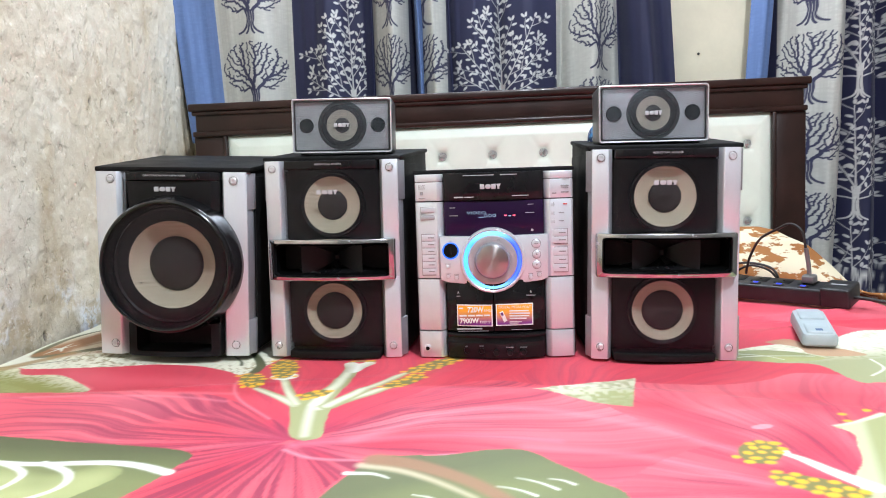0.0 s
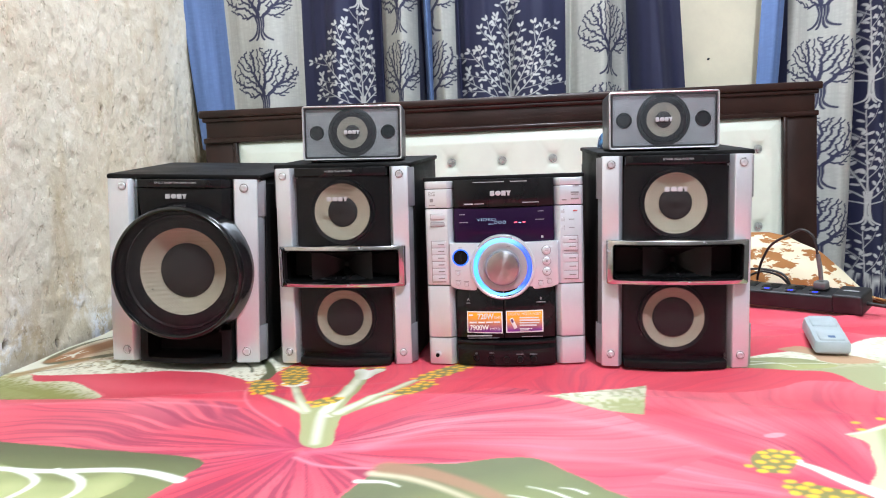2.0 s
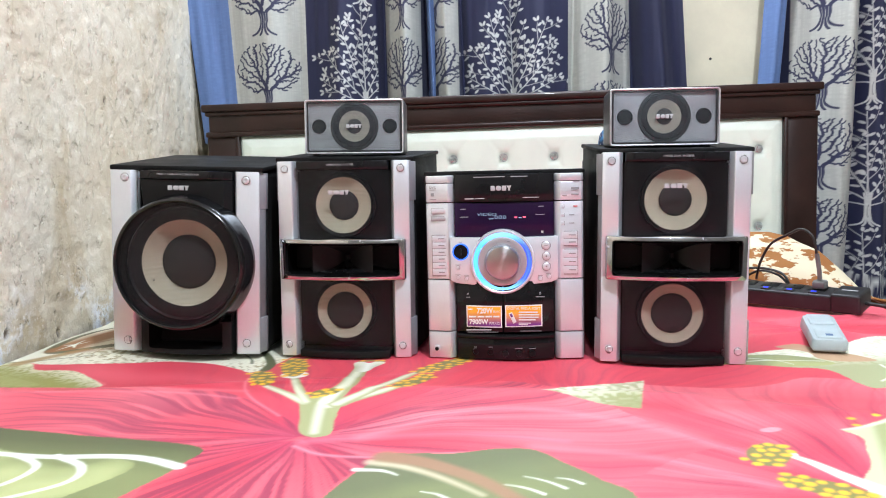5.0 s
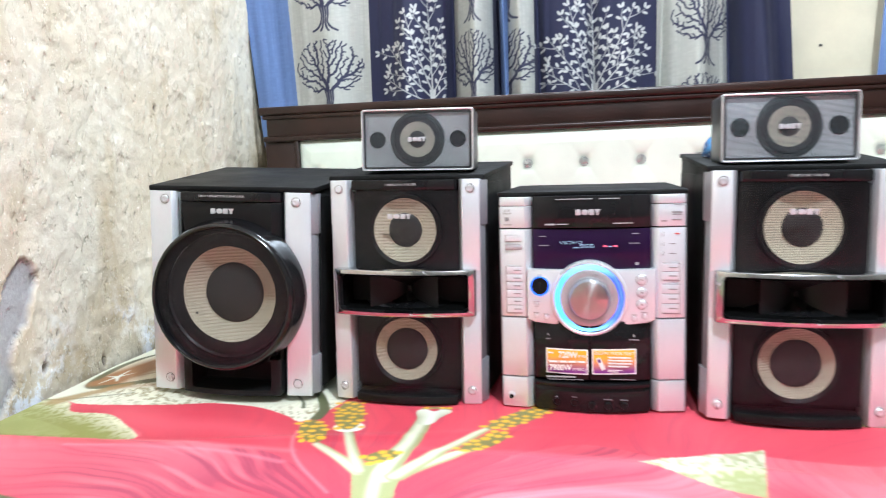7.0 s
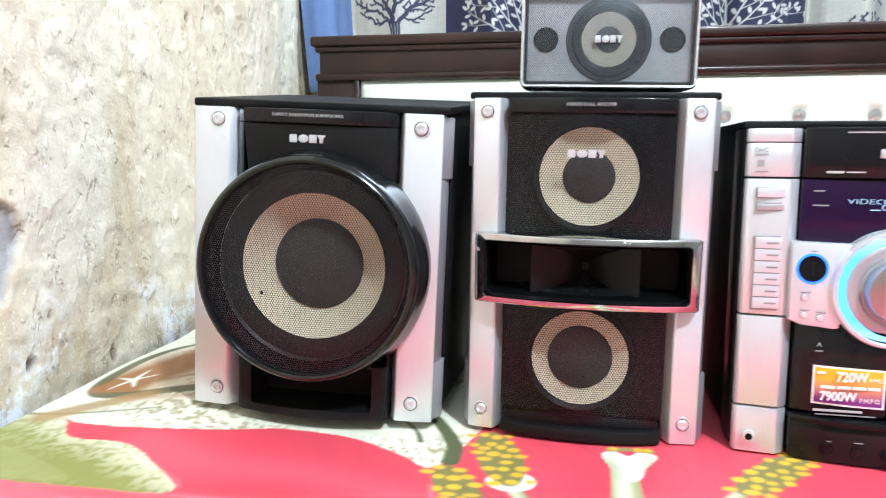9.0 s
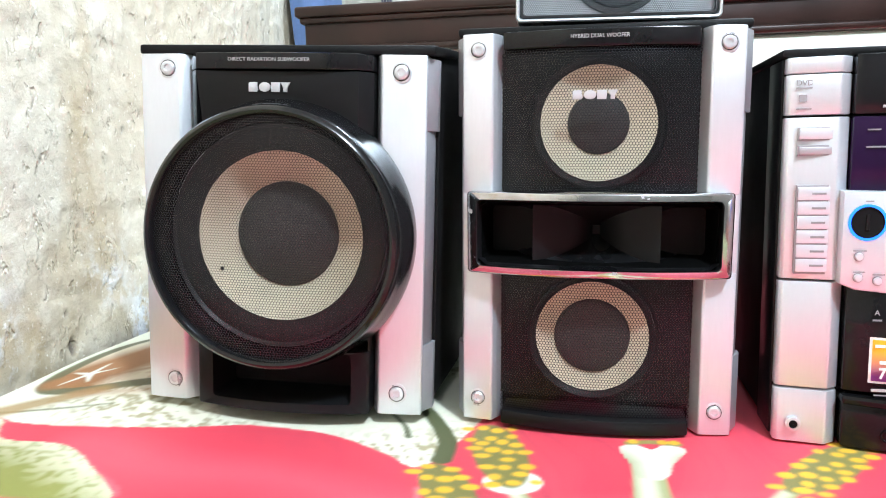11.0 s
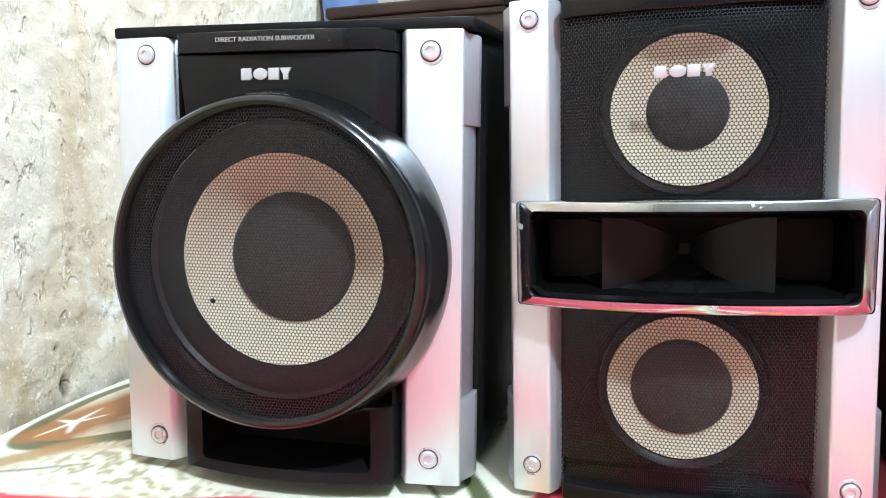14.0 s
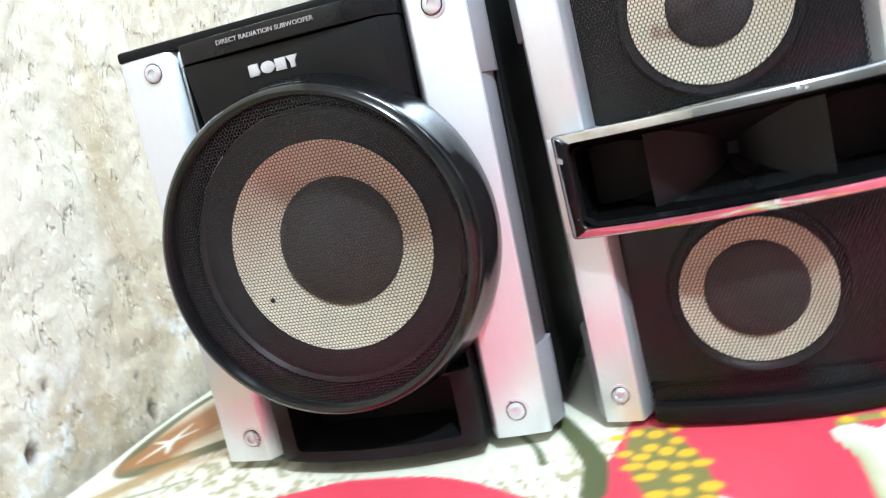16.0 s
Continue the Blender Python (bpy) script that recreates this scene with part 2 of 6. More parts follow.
def plaster_material():
    """Old limewash: cream, stained brown in runs, flaked white near the bed, with bare cement where it fell off."""
    m, nt, p = nodes_of("stained_plaster")
    a = node(nt, "ShaderNodeAttribute", attribute="dye")
    sep = nt.nodes.new("ShaderNodeSeparateColor")
    nt.links.new(a.outputs["Color"], sep.inputs[0])
    blot, mid, fine = noise_at(nt, 4.5, 5), noise_at(nt, 26, 6, rough=0.7), noise_at(nt, 130, 5, rough=0.7)
    runs = noise_at(nt, 9, 5, (1, 1, 0.35))
    chip = noise_at(nt, 30, 3, (1, 1.4, 0.85), 0.55)
    c = mixed(nt, ramp(nt, blot, 0.35, 0.68, 0, 1), (0.66, 0.605, 0.495), (0.57, 0.495, 0.37))
    c = mixed(nt, ramp(nt, runs, 0.5, 0.7, 0, 0.7), c, (0.43, 0.325, 0.18))
    c = mixed(nt, ramp(nt, mid, 0.54, 0.66, 0, 0.4), c, (0.82, 0.78, 0.68))
    c = mixed(nt, ramp(nt, chip, 0.66, 0.7, 0, 0.4), c, (0.38, 0.31, 0.2))
    c = mixed(nt, ramp(nt, fine, 0.63, 0.7, 0, 0.25), c, (0.42, 0.34, 0.23))
    c = mixed(nt, ramp(nt, noise_at(nt, 170, 3), 0.64, 0.69, 0, 0.6), c, (0.95, 0.93, 0.87))
    flake = nt.nodes.new("ShaderNodeMath")
    flake.operation = "MULTIPLY"
    nt.links.new(sep.outputs["Green"], flake.inputs[0])
    nt.links.new(ramp(nt, mid, 0.46, 0.56, 0, 1), flake.inputs[1])
    c = mixed(nt, flake.outputs[0], c, (0.8, 0.82, 0.86))
    c = mixed(nt, sep.outputs["Red"], c, mixed(nt, ramp(nt, fine, 0.3, 0.7, 0, 1), (0.33, 0.33, 0.335), (0.42, 0.42, 0.425)))
    c = mixed(nt, sep.outputs["Blue"], c, (0.16, 0.13, 0.1))
    nt.links.new(c, p.inputs["Base Color"])
    p.inputs["Roughness"].default_value = 0.8
    add = nt.nodes.new("ShaderNodeMath")
    add.operation = "ADD"
    nt.links.new(mid, add.inputs[0])
    nt.links.new(ramp(nt, fine, 0, 1, 0, 0.25), add.inputs[1])
    # trowel ridges and shallow flaked hollows
    deep = nt.nodes.new("ShaderNodeMath")
    deep.operation = "ADD"
    nt.links.new(add.outputs[0], deep.inputs[0])
    nt.links.new(ramp(nt, chip, 0.62, 0.67, 0.0, -0.5), deep.inputs[1])
    ridge = nt.nodes.new("ShaderNodeMath")
    ridge.operation = "ADD"
    nt.links.new(deep.outputs[0], ridge.inputs[0])
    nt.links.new(ramp(nt, noise_at(nt, 22, 4, (1, 1.5, 0.75), 0.6), 0.57, 0.62, 0.0, 0.3), ridge.inputs[1])
    bumped(nt, p, ridge.outputs[0], 0.9, 0.0048)
    return m


def camouflage_material():
    """Brown bedding with a cream leaf print."""
    m, nt, p = nodes_of("brown_cream_print")
    n1, n2, g = noise_at(nt, 17, 4, (0.8, 1, 1.7), 0.6), noise_at(nt, 9, 2, (0.3, 1, 3.2)), noise_at(nt, 700, 2)
    c = mixed(nt, ramp(nt, n1, 0.485, 0.51, 0, 1), (0.33, 0.135, 0.036), (0.72, 0.655, 0.47))
    c = mixed(nt, ramp(nt, n2, 0.64, 0.66, 0, 0.7), c, (0.16, 0.14, 0.05))
    nt.links.new(c, p.inputs["Base Color"])
    p.inputs["Roughness"].default_value = 0.85
    bumped(nt, p, g, 0.3)
    return m


def speckled_cloth():
    """Blue cloth with a pale speckle."""
    m, nt, p = nodes_of("blue_speckled_cloth")
    n1, n2, g = noise_at(nt, 110, 2), noise_at(nt, 45, 2), noise_at(nt, 900, 2)
    c = mixed(nt, ramp(nt, n2, 0.45, 0.55, 0, 1), (0.012, 0.03, 0.10), (0.03, 0.16, 0.36))
    c = mixed(nt, ramp(nt, n1, 0.57, 0.61, 0, 1), c, (0.55, 0.62, 0.7))
    nt.links.new(c, p.inputs["Base Color"])
    p.inputs["Roughness"].default_value = 0.8
    bumped(nt, p, g, 0.3)
    return m


POUCH = speckled_cloth()
RING_GLOW, STICKER, PLASTER, BEDDING = ring_glow(), label_print(), plaster_material(), camouflage_material()
SHEET = print_material("printed_bed_sheet", 0.62, 900, 0.12, 0.1)
CURTAIN = print_material("printed_curtain", 0.7, 1100, 0.25, 0.05)


# ---- mesh tools ----
def thing(name, m, label, category, group=""):
    ob = new(name)
    ob.empty_display_size = 0.05
    ob.matrix_world = m
    return tagged(ob, label, category, group)


def part(name, bm, material, parent=None, label="", sharp=35):
    """Links a bmesh as one mesh object under a thing or a part."""
    bmesh.ops.recalc_face_normals(bm, faces=bm.faces)
    for f in bm.faces:
        f.smooth = True
    me = bpy.data.meshes.new(name)
    bm.to_mesh(me)
    bm.free()
    me.set_sharp_from_angle(angle=radians(sharp))
    me.materials.append(material)
    ob = new(name, me)
    ob.parent = parent
    if label:
        ob["label"] = label
    return ob


def join(*bms):
    out = bmesh.new()
    for b in bms:
        me = bpy.data.meshes.new("tmp")
        b.to_mesh(me)
        b.free()
        out.from_mesh(me)
        bpy.data.meshes.remove(me)
    return out


def cuboid(x0, x1, y0, y1, z0, z1, bevel=0.0015, seg=2):
    bm = bmesh.new()
    bmesh.ops.create_cube(bm, size=1, matrix=Matrix.Translation(((x0 + x1) / 2, (y0 + y1) / 2, (z0 + z1) / 2)) @ Matrix.Diagonal((x1 - x0, y1 - y0, z1 - z0, 1)))
    if bevel:
        bmesh.ops.bevel(bm, geom=bm.edges[:], offset=bevel, segments=seg, profile=0.5, affect="EDGES")
    return bm


def loft(loops, closed_ends=(False, False)):
    """Skin through loops of the same number of points."""
    bm = bmesh.new()
    rows = [[bm.verts.new(p) for p in lp] for lp in loops]
    n = len(rows[0])
    for a, b in zip(rows, rows[1:]):
        for i in range(n):
            j = (i + 1) % n
            bm.faces.new((a[i], a[j], b[j], b[i]))
    for end, row in zip(closed_ends, (rows[0], rows[-1])):
        if end:
            bm.faces.new(row)
    return bm


def round_rect(x0, x1, z0, z1, r, n=5, y=0.0, bow=None):
    """Loop of a rounded rectangle facing -y; bow(x) adds to y."""
    arcs = []
    for cx, cz, a0 in ((x1 - r, z1 - r, 0), (x0 + r, z1 - r, 90), (x0 + r, z0 + r, 180), (x1 - r, z0 + r, 270)):
        arcs.append([(cx + r * math.cos(radians(a0 + 90 * i / n)), cz + r * math.sin(radians(a0 + 90 * i / n))) for i in range(n + 1)])
    fine = []
    for i, k in enumerate((16, 2, 16, 2)):
        (ax, az), (bx, bz) = arcs[i][-1], arcs[(i + 1) % 4][0]
        fine += arcs[i] + [(ax + (bx - ax) * j / k, az + (bz - az) * j / k) for j in range(1, k)]
    return [(px, y + (bow(px) if bow else 0), pz) for px, pz in fine]


def lathe(profile, cx=0.0, cz=0.0, n=72, cap=False):
    """Turns (radius, y) pairs about the y axis."""
    loops = [[(cx + r * math.cos(2 * math.pi * i / n), y, cz + r * math.sin(2 * math.pi * i / n)) for i in range(n)] for r, y in profile]
    return loft(loops, (False, cap))


def bowed(x0, x1, z0, z1, y_edge, bow, back, n=14, bevel=0.0015):
    """A panel whose front is bowed forward across its width."""
    xs = [x0 + (x1 - x0) * i / n for i in range(n + 1)]
    mid, hw = (x0 + x1) / 2, (x1 - x0) / 2
    front = [(x, y_edge - bow * (1 - ((x - mid) / hw) ** 2)) for x in xs]
    plan = front + [(x1, back), (x0, back)]
    bm = bmesh.new()
    lo = [bm.verts.new((x, y, z0)) for x, y in plan]
    hi = [bm.verts.new((x, y, z1)) for x, y in plan]
    k = len(plan)
    for i in range(k):
        j = (i + 1) % k
        bm.faces.new((lo[i], lo[j], hi[j], hi[i]))
    bm.faces.new(lo)
    bm.faces.new(hi)
    bmesh.ops.recalc_face_normals(bm, faces=bm.faces)
    if bevel:
        es = [e for e in bm.edges if abs(e.calc_face_angle(0)) > 0.6]
        bmesh.ops.bevel(bm, geom=es, offset=bevel, segments=2, profile=0.5, affect="EDGES")
    return bm


def plan_prism(plan, z0, z1, bevel=0.001):
    bm = bmesh.new()
    lo = [bm.verts.new((x, y, z0)) for x, y in plan]
    hi = [bm.verts.new((x, y, z1)) for x, y in plan]
    k = len(plan)
    for i in range(k):
        j = (i + 1) % k
        bm.faces.new((lo[i], lo[j], hi[j], hi[i]))
    bm.faces.new(lo)
    bm.faces.new(hi)
    bmesh.ops.recalc_face_normals(bm, faces=bm.faces)
    if bevel:
        es = [e for e in bm.edges if abs(e.calc_face_angle(0)) > 0.35]
        bmesh.ops.bevel(bm, geom=es, offset=bevel, segments=2, profile=0.5, affect="EDGES")
    return bm


def face_prism(outline, y0, y1, bevel=0.001):
    """Extrudes an outline in x, z from y1 forward to y0."""
    bm = bmesh.new()
    a = [bm.verts.new((x, y0, z)) for x, z in outline]
    b = [bm.verts.new((x, y1, z)) for x, z in outline]
    k = len(outline)
    for i in range(k):
        j = (i + 1) % k
        bm.faces.new((a[i], a[j], b[j], b[i]))
    front = bm.faces.new(a)
    bm.faces.new(b)
    bmesh.ops.recalc_face_normals(bm, faces=bm.faces)
    if bevel:
        bmesh.ops.bevel(bm, geom=list(front.edges), offset=bevel, segments=2, profile=0.5, affect="EDGES")
    return bm


def smooth_path(pts, k=8, closed=False):
    """A Catmull-Rom line through points of any dimension."""
    p = np.array(pts, float)
    n = len(p)
    out = []
    for i in range(n if closed else n - 1):
        if closed:
            a, b, c, d = p[(i - 1) % n], p[i], p[(i + 1) % n], p[(i + 2) % n]
        else:
            a, b, c, d = p[max(i - 1, 0)], p[i], p[i + 1], p[min(i + 2, n - 1)]
        for s in np.arange(k) / k:
            out.append(0.5 * (2 * b + (c - a) * s + (2 * a - 5 * b + 4 * c - d) * s ** 2 + (3 * b - a - 3 * c + d) * s ** 3))
    if not closed:
        out.append(p[-1])
    return np.array(out)


def tube(pts, r, n=8, k=8):
    path = [Vector(p) for p in smooth_path(pts, k)]
    loops = []
    side = Vector((0.3, 0.5, 0.8)).normalized()
    for i, p in enumerate(path):
        d = (path[min(i + 1, len(path) - 1)] - path[max(i - 1, 0)]).normalized()
        u = d.cross(side).normalized()
        v = d.cross(u)
        loops.append([p + r * (math.cos(2 * math.pi * j / n) * u + math.sin(2 * math.pi * j / n) * v) for j in range(n)])
    return loft(loops, (True, True))


def lettering(words, size, at, material, parent, label="", width=None, deep=0.0003, bold=0.0):
    """Raised words facing -y, centred on at."""
    cu = bpy.data.curves.new("words", "FONT")
    cu.offset = size * bold
    cu.body, cu.size, cu.align_x, cu.align_y, cu.extrude, cu.resolution_u = words, size, "CENTER", "CENTER", deep, 3
    tmp = bpy.data.objects.new("words", cu)
    scene.collection.objects.link(tmp)
    bpy.context.view_layer.update()
    me = bpy.data.meshes.new_from_object(tmp.evaluated_get(bpy.context.evaluated_depsgraph_get()))
    bpy.data.objects.remove(tmp)
    if width:
        xs = [v.co.x for v in me.vertices]
        me.transform(Matrix.Diagonal((width / max(1e-6, max(xs) - min(xs)), 1, 1, 1)))
    me.transform(Matrix.Translation(at) @ Matrix.Rotation(radians(90), 4, "X"))
    me.materials.clear()
    me.materials.append(material)
    me.name = "lettering"
    ob = new("lettering", me)
    ob.parent = parent
    if label:
        ob["label"] = label
    return ob


def badge(parent, x, y, z, w, h, material=LOGO):
    """A maker's badge as four plain raised shapes: a block, an oval, a block and a wedge."""
    u, r = w / 4, h / 2
    y0, y1 = y - 0.0008, y + 0.0006
    oval = [(x - 0.46 * u + 0.56 * u * math.cos(2 * math.pi * k / 20), z + r * math.sin(2 * math.pi * k / 20)) for k in range(20)]
    block = [(x - 2 * u, z + 0.9 * r), (x - 1.85 * u, z + r), (x - 1.2 * u, z + r), (x - 1.2 * u, z + 0.3 * r), (x - 1.1 * u, z - 0.6 * r), (x - 1.25 * u, z - r), (x - 2 * u, z - r), (x - 2 * u, z - 0.3 * r)]
    slab_in = [(x + 0.16 * u, z + r), (x + 1.02 * u, z + r), (x + 0.98 * u, z - r), (x + 0.16 * u, z - r)]
    wedge_in = [(x + 1.06 * u, z + r), (x + 2 * u, z + r), (x + 1.72 * u, z - 0.1 * r), (x + 1.72 * u, z - r), (x + 1.34 * u, z - r), (x + 1.34 * u, z - 0.1 * r)]
    return part("badge", join(*[face_prism(o, y0, y1, 0.0002) for o in (block, oval, slab_in, wedge_in)]), material, parent, "small silver badge")


def bars(name, parent, material, *boxes, y=-0.0006):
    """Print too small to read, as plain bars (x, z, w, h)."""
    for x, z, w, h in boxes:
        part(name, cuboid(x - w / 2, x + w / 2, y - 0.0003, y + 0.0005, z - h / 2, z + h / 2, 0), material, parent)


def screw(parent, x, y, z, r=0.0068):
    rim = part("screw", lathe([(r * 1.25, y + 0.001), (r * 1.25, y - 0.0006), (r * 1.0, y - 0.0008), (r * 0.98, y + 0.001), (r * 0.9, y + 0.0005), (r * 0.86, y - 0.002), (r * 0.7, y - 0.003), (r * 0.42, y - 0.0032), (r * 0.4, y - 0.0018), (0.0001, y - 0.0018)], x, z, 24), SCREW, parent, "satin steel cap screw")
    part("seat_ring", lathe([(r * 1.0, y - 0.0009), (r * 0.92, y - 0.0011), (r * 0.9, y - 0.0004)], x, z, 24), SEAM, rim)
    return rim


def grid_mesh(name, pts, cols, material, parent=None, label=""):
    """A sheet from a grid of points, dyed with a grid of colours."""
    h, w = pts.shape[:2]
    me = bpy.data.meshes.new(name)
    idx = np.arange(h * w).reshape(h, w)
    quads = np.stack([idx[:-1, :-1], idx[:-1, 1:], idx[1:, 1:], idx[1:, :-1]], -1).reshape(-1, 4)
    me.vertices.add(h * w)
    me.vertices.foreach_set("co", pts.astype(np.float32).ravel())
    me.loops.add(quads.size)
    me.loops.foreach_set("vertex_index", quads.astype(np.int32).ravel())
    me.polygons.add(len(quads))
    me.polygons.foreach_set("loop_start", np.arange(0, quads.size, 4, dtype=np.int32))
    me.update(calc_edges=True)
    me.polygons.foreach_set("use_smooth", np.ones(len(quads), bool))
    dye = me.color_attributes.new("dye", "FLOAT_COLOR", "POINT")
    rgba = np.ones((h * w, 4), np.float32)
    rgba[:, :3] = cols.reshape(-1, 3)
    dye.data.foreach_set("color", rgba.ravel())
    me.validate()
    me.materials.append(material)
    ob = new(name, me)
    ob.parent = parent
    if label:
        ob["label"] = label
    return ob


def value_noise(x, y, seed=0):
    """Smooth random values between 0 and 1 over two arrays."""
    table = np.random.default_rng(seed).random((256, 256))
    xi, yi = np.floor(x).astype(int), np.floor(y).astype(int)
    fx, fy = x - xi, y - yi
    fx, fy = fx * fx * (3 - 2 * fx), fy * fy * (3 - 2 * fy)
    t = lambda a, b: table[a % 256, b % 256]
    return (t(xi, yi) * (1 - fx) + t(xi + 1, yi) * fx) * (1 - fy) + (t(xi, yi + 1) * (1 - fx) + t(xi + 1, yi + 1) * fx) * fy


class Canvas:
    """A dye pattern drawn with filled shapes and strokes; step is the size of its cells."""

    def __init__(self, x0, x1, y0, y1, step, ground):
        self.x0, self.y0, self.step = x0, y0, step
        self.nx, self.ny = int((x1 - x0) / step) + 1, int((y1 - y0) / step) + 1
        self.X, self.Y = np.meshgrid(x0 + step * np.arange(self.nx), y0 + step * np.arange(self.ny))
        self.C = np.ones((self.ny, self.nx, 3)) * np.array(ground)

    def window(self, lo, hi):
        i0, i1 = max(0, int((lo[0] - self.x0) / self.step)), min(self.nx, int((hi[0] - self.x0) / self.step) + 2)
        j0, j1 = max(0, int((lo[1] - self.y0) / self.step)), min(self.ny, int((hi[1] - self.y0) / self.step) + 2)
        return slice(j0, max(j0, j1)), slice(i0, max(i0, i1))

    def lay(self, win, alpha, col):
        c = col if isinstance(col, np.ndarray) and col.ndim == 3 else np.array(col)
        self.C[win] = self.C[win] * (1 - alpha[..., None]) + c * alpha[..., None]

    def inside(self, pts, k=6):
        p = smooth_path(pts, k, True)
        win = self.window(p.min(0), p.max(0))
        X, Y = self.X[win], self.Y[win]
        m = np.zeros(X.shape, bool)
        for (ax, ay), (bx, by) in zip(p, np.roll(p, -1, 0)):
            if ay == by:
                continue
            m ^= ((ay > Y) != (by > Y)) & (X < (bx - ax) * (Y - ay) / (by - ay) + ax)
        return win, m.astype(float)

    def fill(self, pts, col, k=6, opacity=1.0, tint=None, amount=None):
        win, m = self.inside(pts, k)
        c = np.array(col)
        if tint is not None:
            a = amount(self.X[win], self.Y[win])[..., None]
            c = c * (1 - a) + np.array(tint) * a
            self.lay(win, m * opacity, c)
        else:
            self.lay(win, m * opacity, col)

    def stroke(self, pts, w0, w1, col, soft=0.0, opacity=1.0, k=6):
        p = smooth_path(pts, k) if k else np.array(pts, float)
        pad = max(w0, w1) + soft + self.step * 2
        win = self.window(p.min(0) - pad, p.max(0) + pad)
        X, Y = self.X[win], self.Y[win]
        if X.size == 0:
            return
        best = np.full(X.shape, -1e9)
        n = len(p) - 1
        for i in range(n):
            (ax, ay), (bx, by) = p[i], p[i + 1]
            dx, dy = bx - ax, by - ay
            t = np.clip(((X - ax) * dx + (Y - ay) * dy) / max(1e-9, dx * dx + dy * dy), 0, 1)
            d = np.hypot(X - ax - t * dx, Y - ay - t * dy)
            w = (w0 + (w1 - w0) * (i + t) / n) / 2
            best = np.maximum(best, w - d)
        s = max(soft, self.step)
        self.lay(win, np.clip(best / s + 0.5, 0, 1) * opacity, col)

    def oval(self, x, y, a, b, turn, col, opacity=1.0):
        r = max(a, b) + self.step
        win = self.window((x - r, y - r), (x + r, y + r))
        X, Y = self.X[win] - x, self.Y[win] - y
        c, s = math.cos(turn), math.sin(turn)
        d = np.hypot((X * c + Y * s) / a, (Y * c - X * s) / b)
        self.lay(win, np.clip((1 - d) * min(a, b) / self.step + 0.5, 0, 1) * opacity, col)

    def sample(self, x, y):
        u = np.clip((x - self.x0) / self.step, 0, self.nx - 1.001)
        v = np.clip((y - self.y0) / self.step, 0, self.ny - 1.001)
        i, j = u.astype(int), v.astype(int)
        fu, fv = (u - i)[..., None], (v - j)[..., None]
        C = self.C
        return (C[j, i] * (1 - fu) + C[j, i + 1] * fu) * (1 - fv) + (C[j + 1, i] * (1 - fu) + C[j + 1, i + 1] * fu) * fv


# ---- the room ----
def slab(name, x0, x1, y0, y1, z0, z1, material, label):
    return tagged(part(name, cuboid(x0, x1, y0, y1, z0, z1, 0), material, None), label, "", "", "structure")


LEFT, BACK, FLOOR, CEIL = 0.062, 2.76, -0.5, 2.3
slab("wall_left", LEFT - 0.16, LEFT - 0.012, -1.9, BACK + 0.15, FLOOR, CEIL, WHITE_PAINT, "masonry wall behind the stained plaster")
slab("wall_back", LEFT - 0.012, 3.5, BACK, BACK + 0.15, FLOOR, CEIL, CREAM_WALL, "cream painted wall behind the curtains")
slab("wall_right", 3.5, 3.65, -1.9, BACK + 0.15, FLOOR, CEIL, DIM_PAINT, "plain beige painted wall")
slab("wall_front", LEFT - 0.012, 3.5, -1.9, -1.75, FLOOR, CEIL, DIM_PAINT, "plain beige painted wall")
slab("floor", LEFT - 0.16, 3.65, -1.9, BACK + 0.15, FLOOR - 0.1, FLOOR, FLOOR_MAT, "plain grey floor")
slab("ceiling", LEFT - 0.16, 3.65, -1.9, BACK + 0.15, CEIL, CEIL + 0.1, WHITE_PAINT, "plain white ceiling")
# a nail mark in the cream wall between the curtains
nail = part("nail", lathe([(0.004, 0.002), (0.004, -0.003), (0.0001, -0.004)], 1.745, 0.70, 12), SEAM, None)
nail.location.y = BACK
tagged(nail, "small dark nail head in cream wall", "nail")


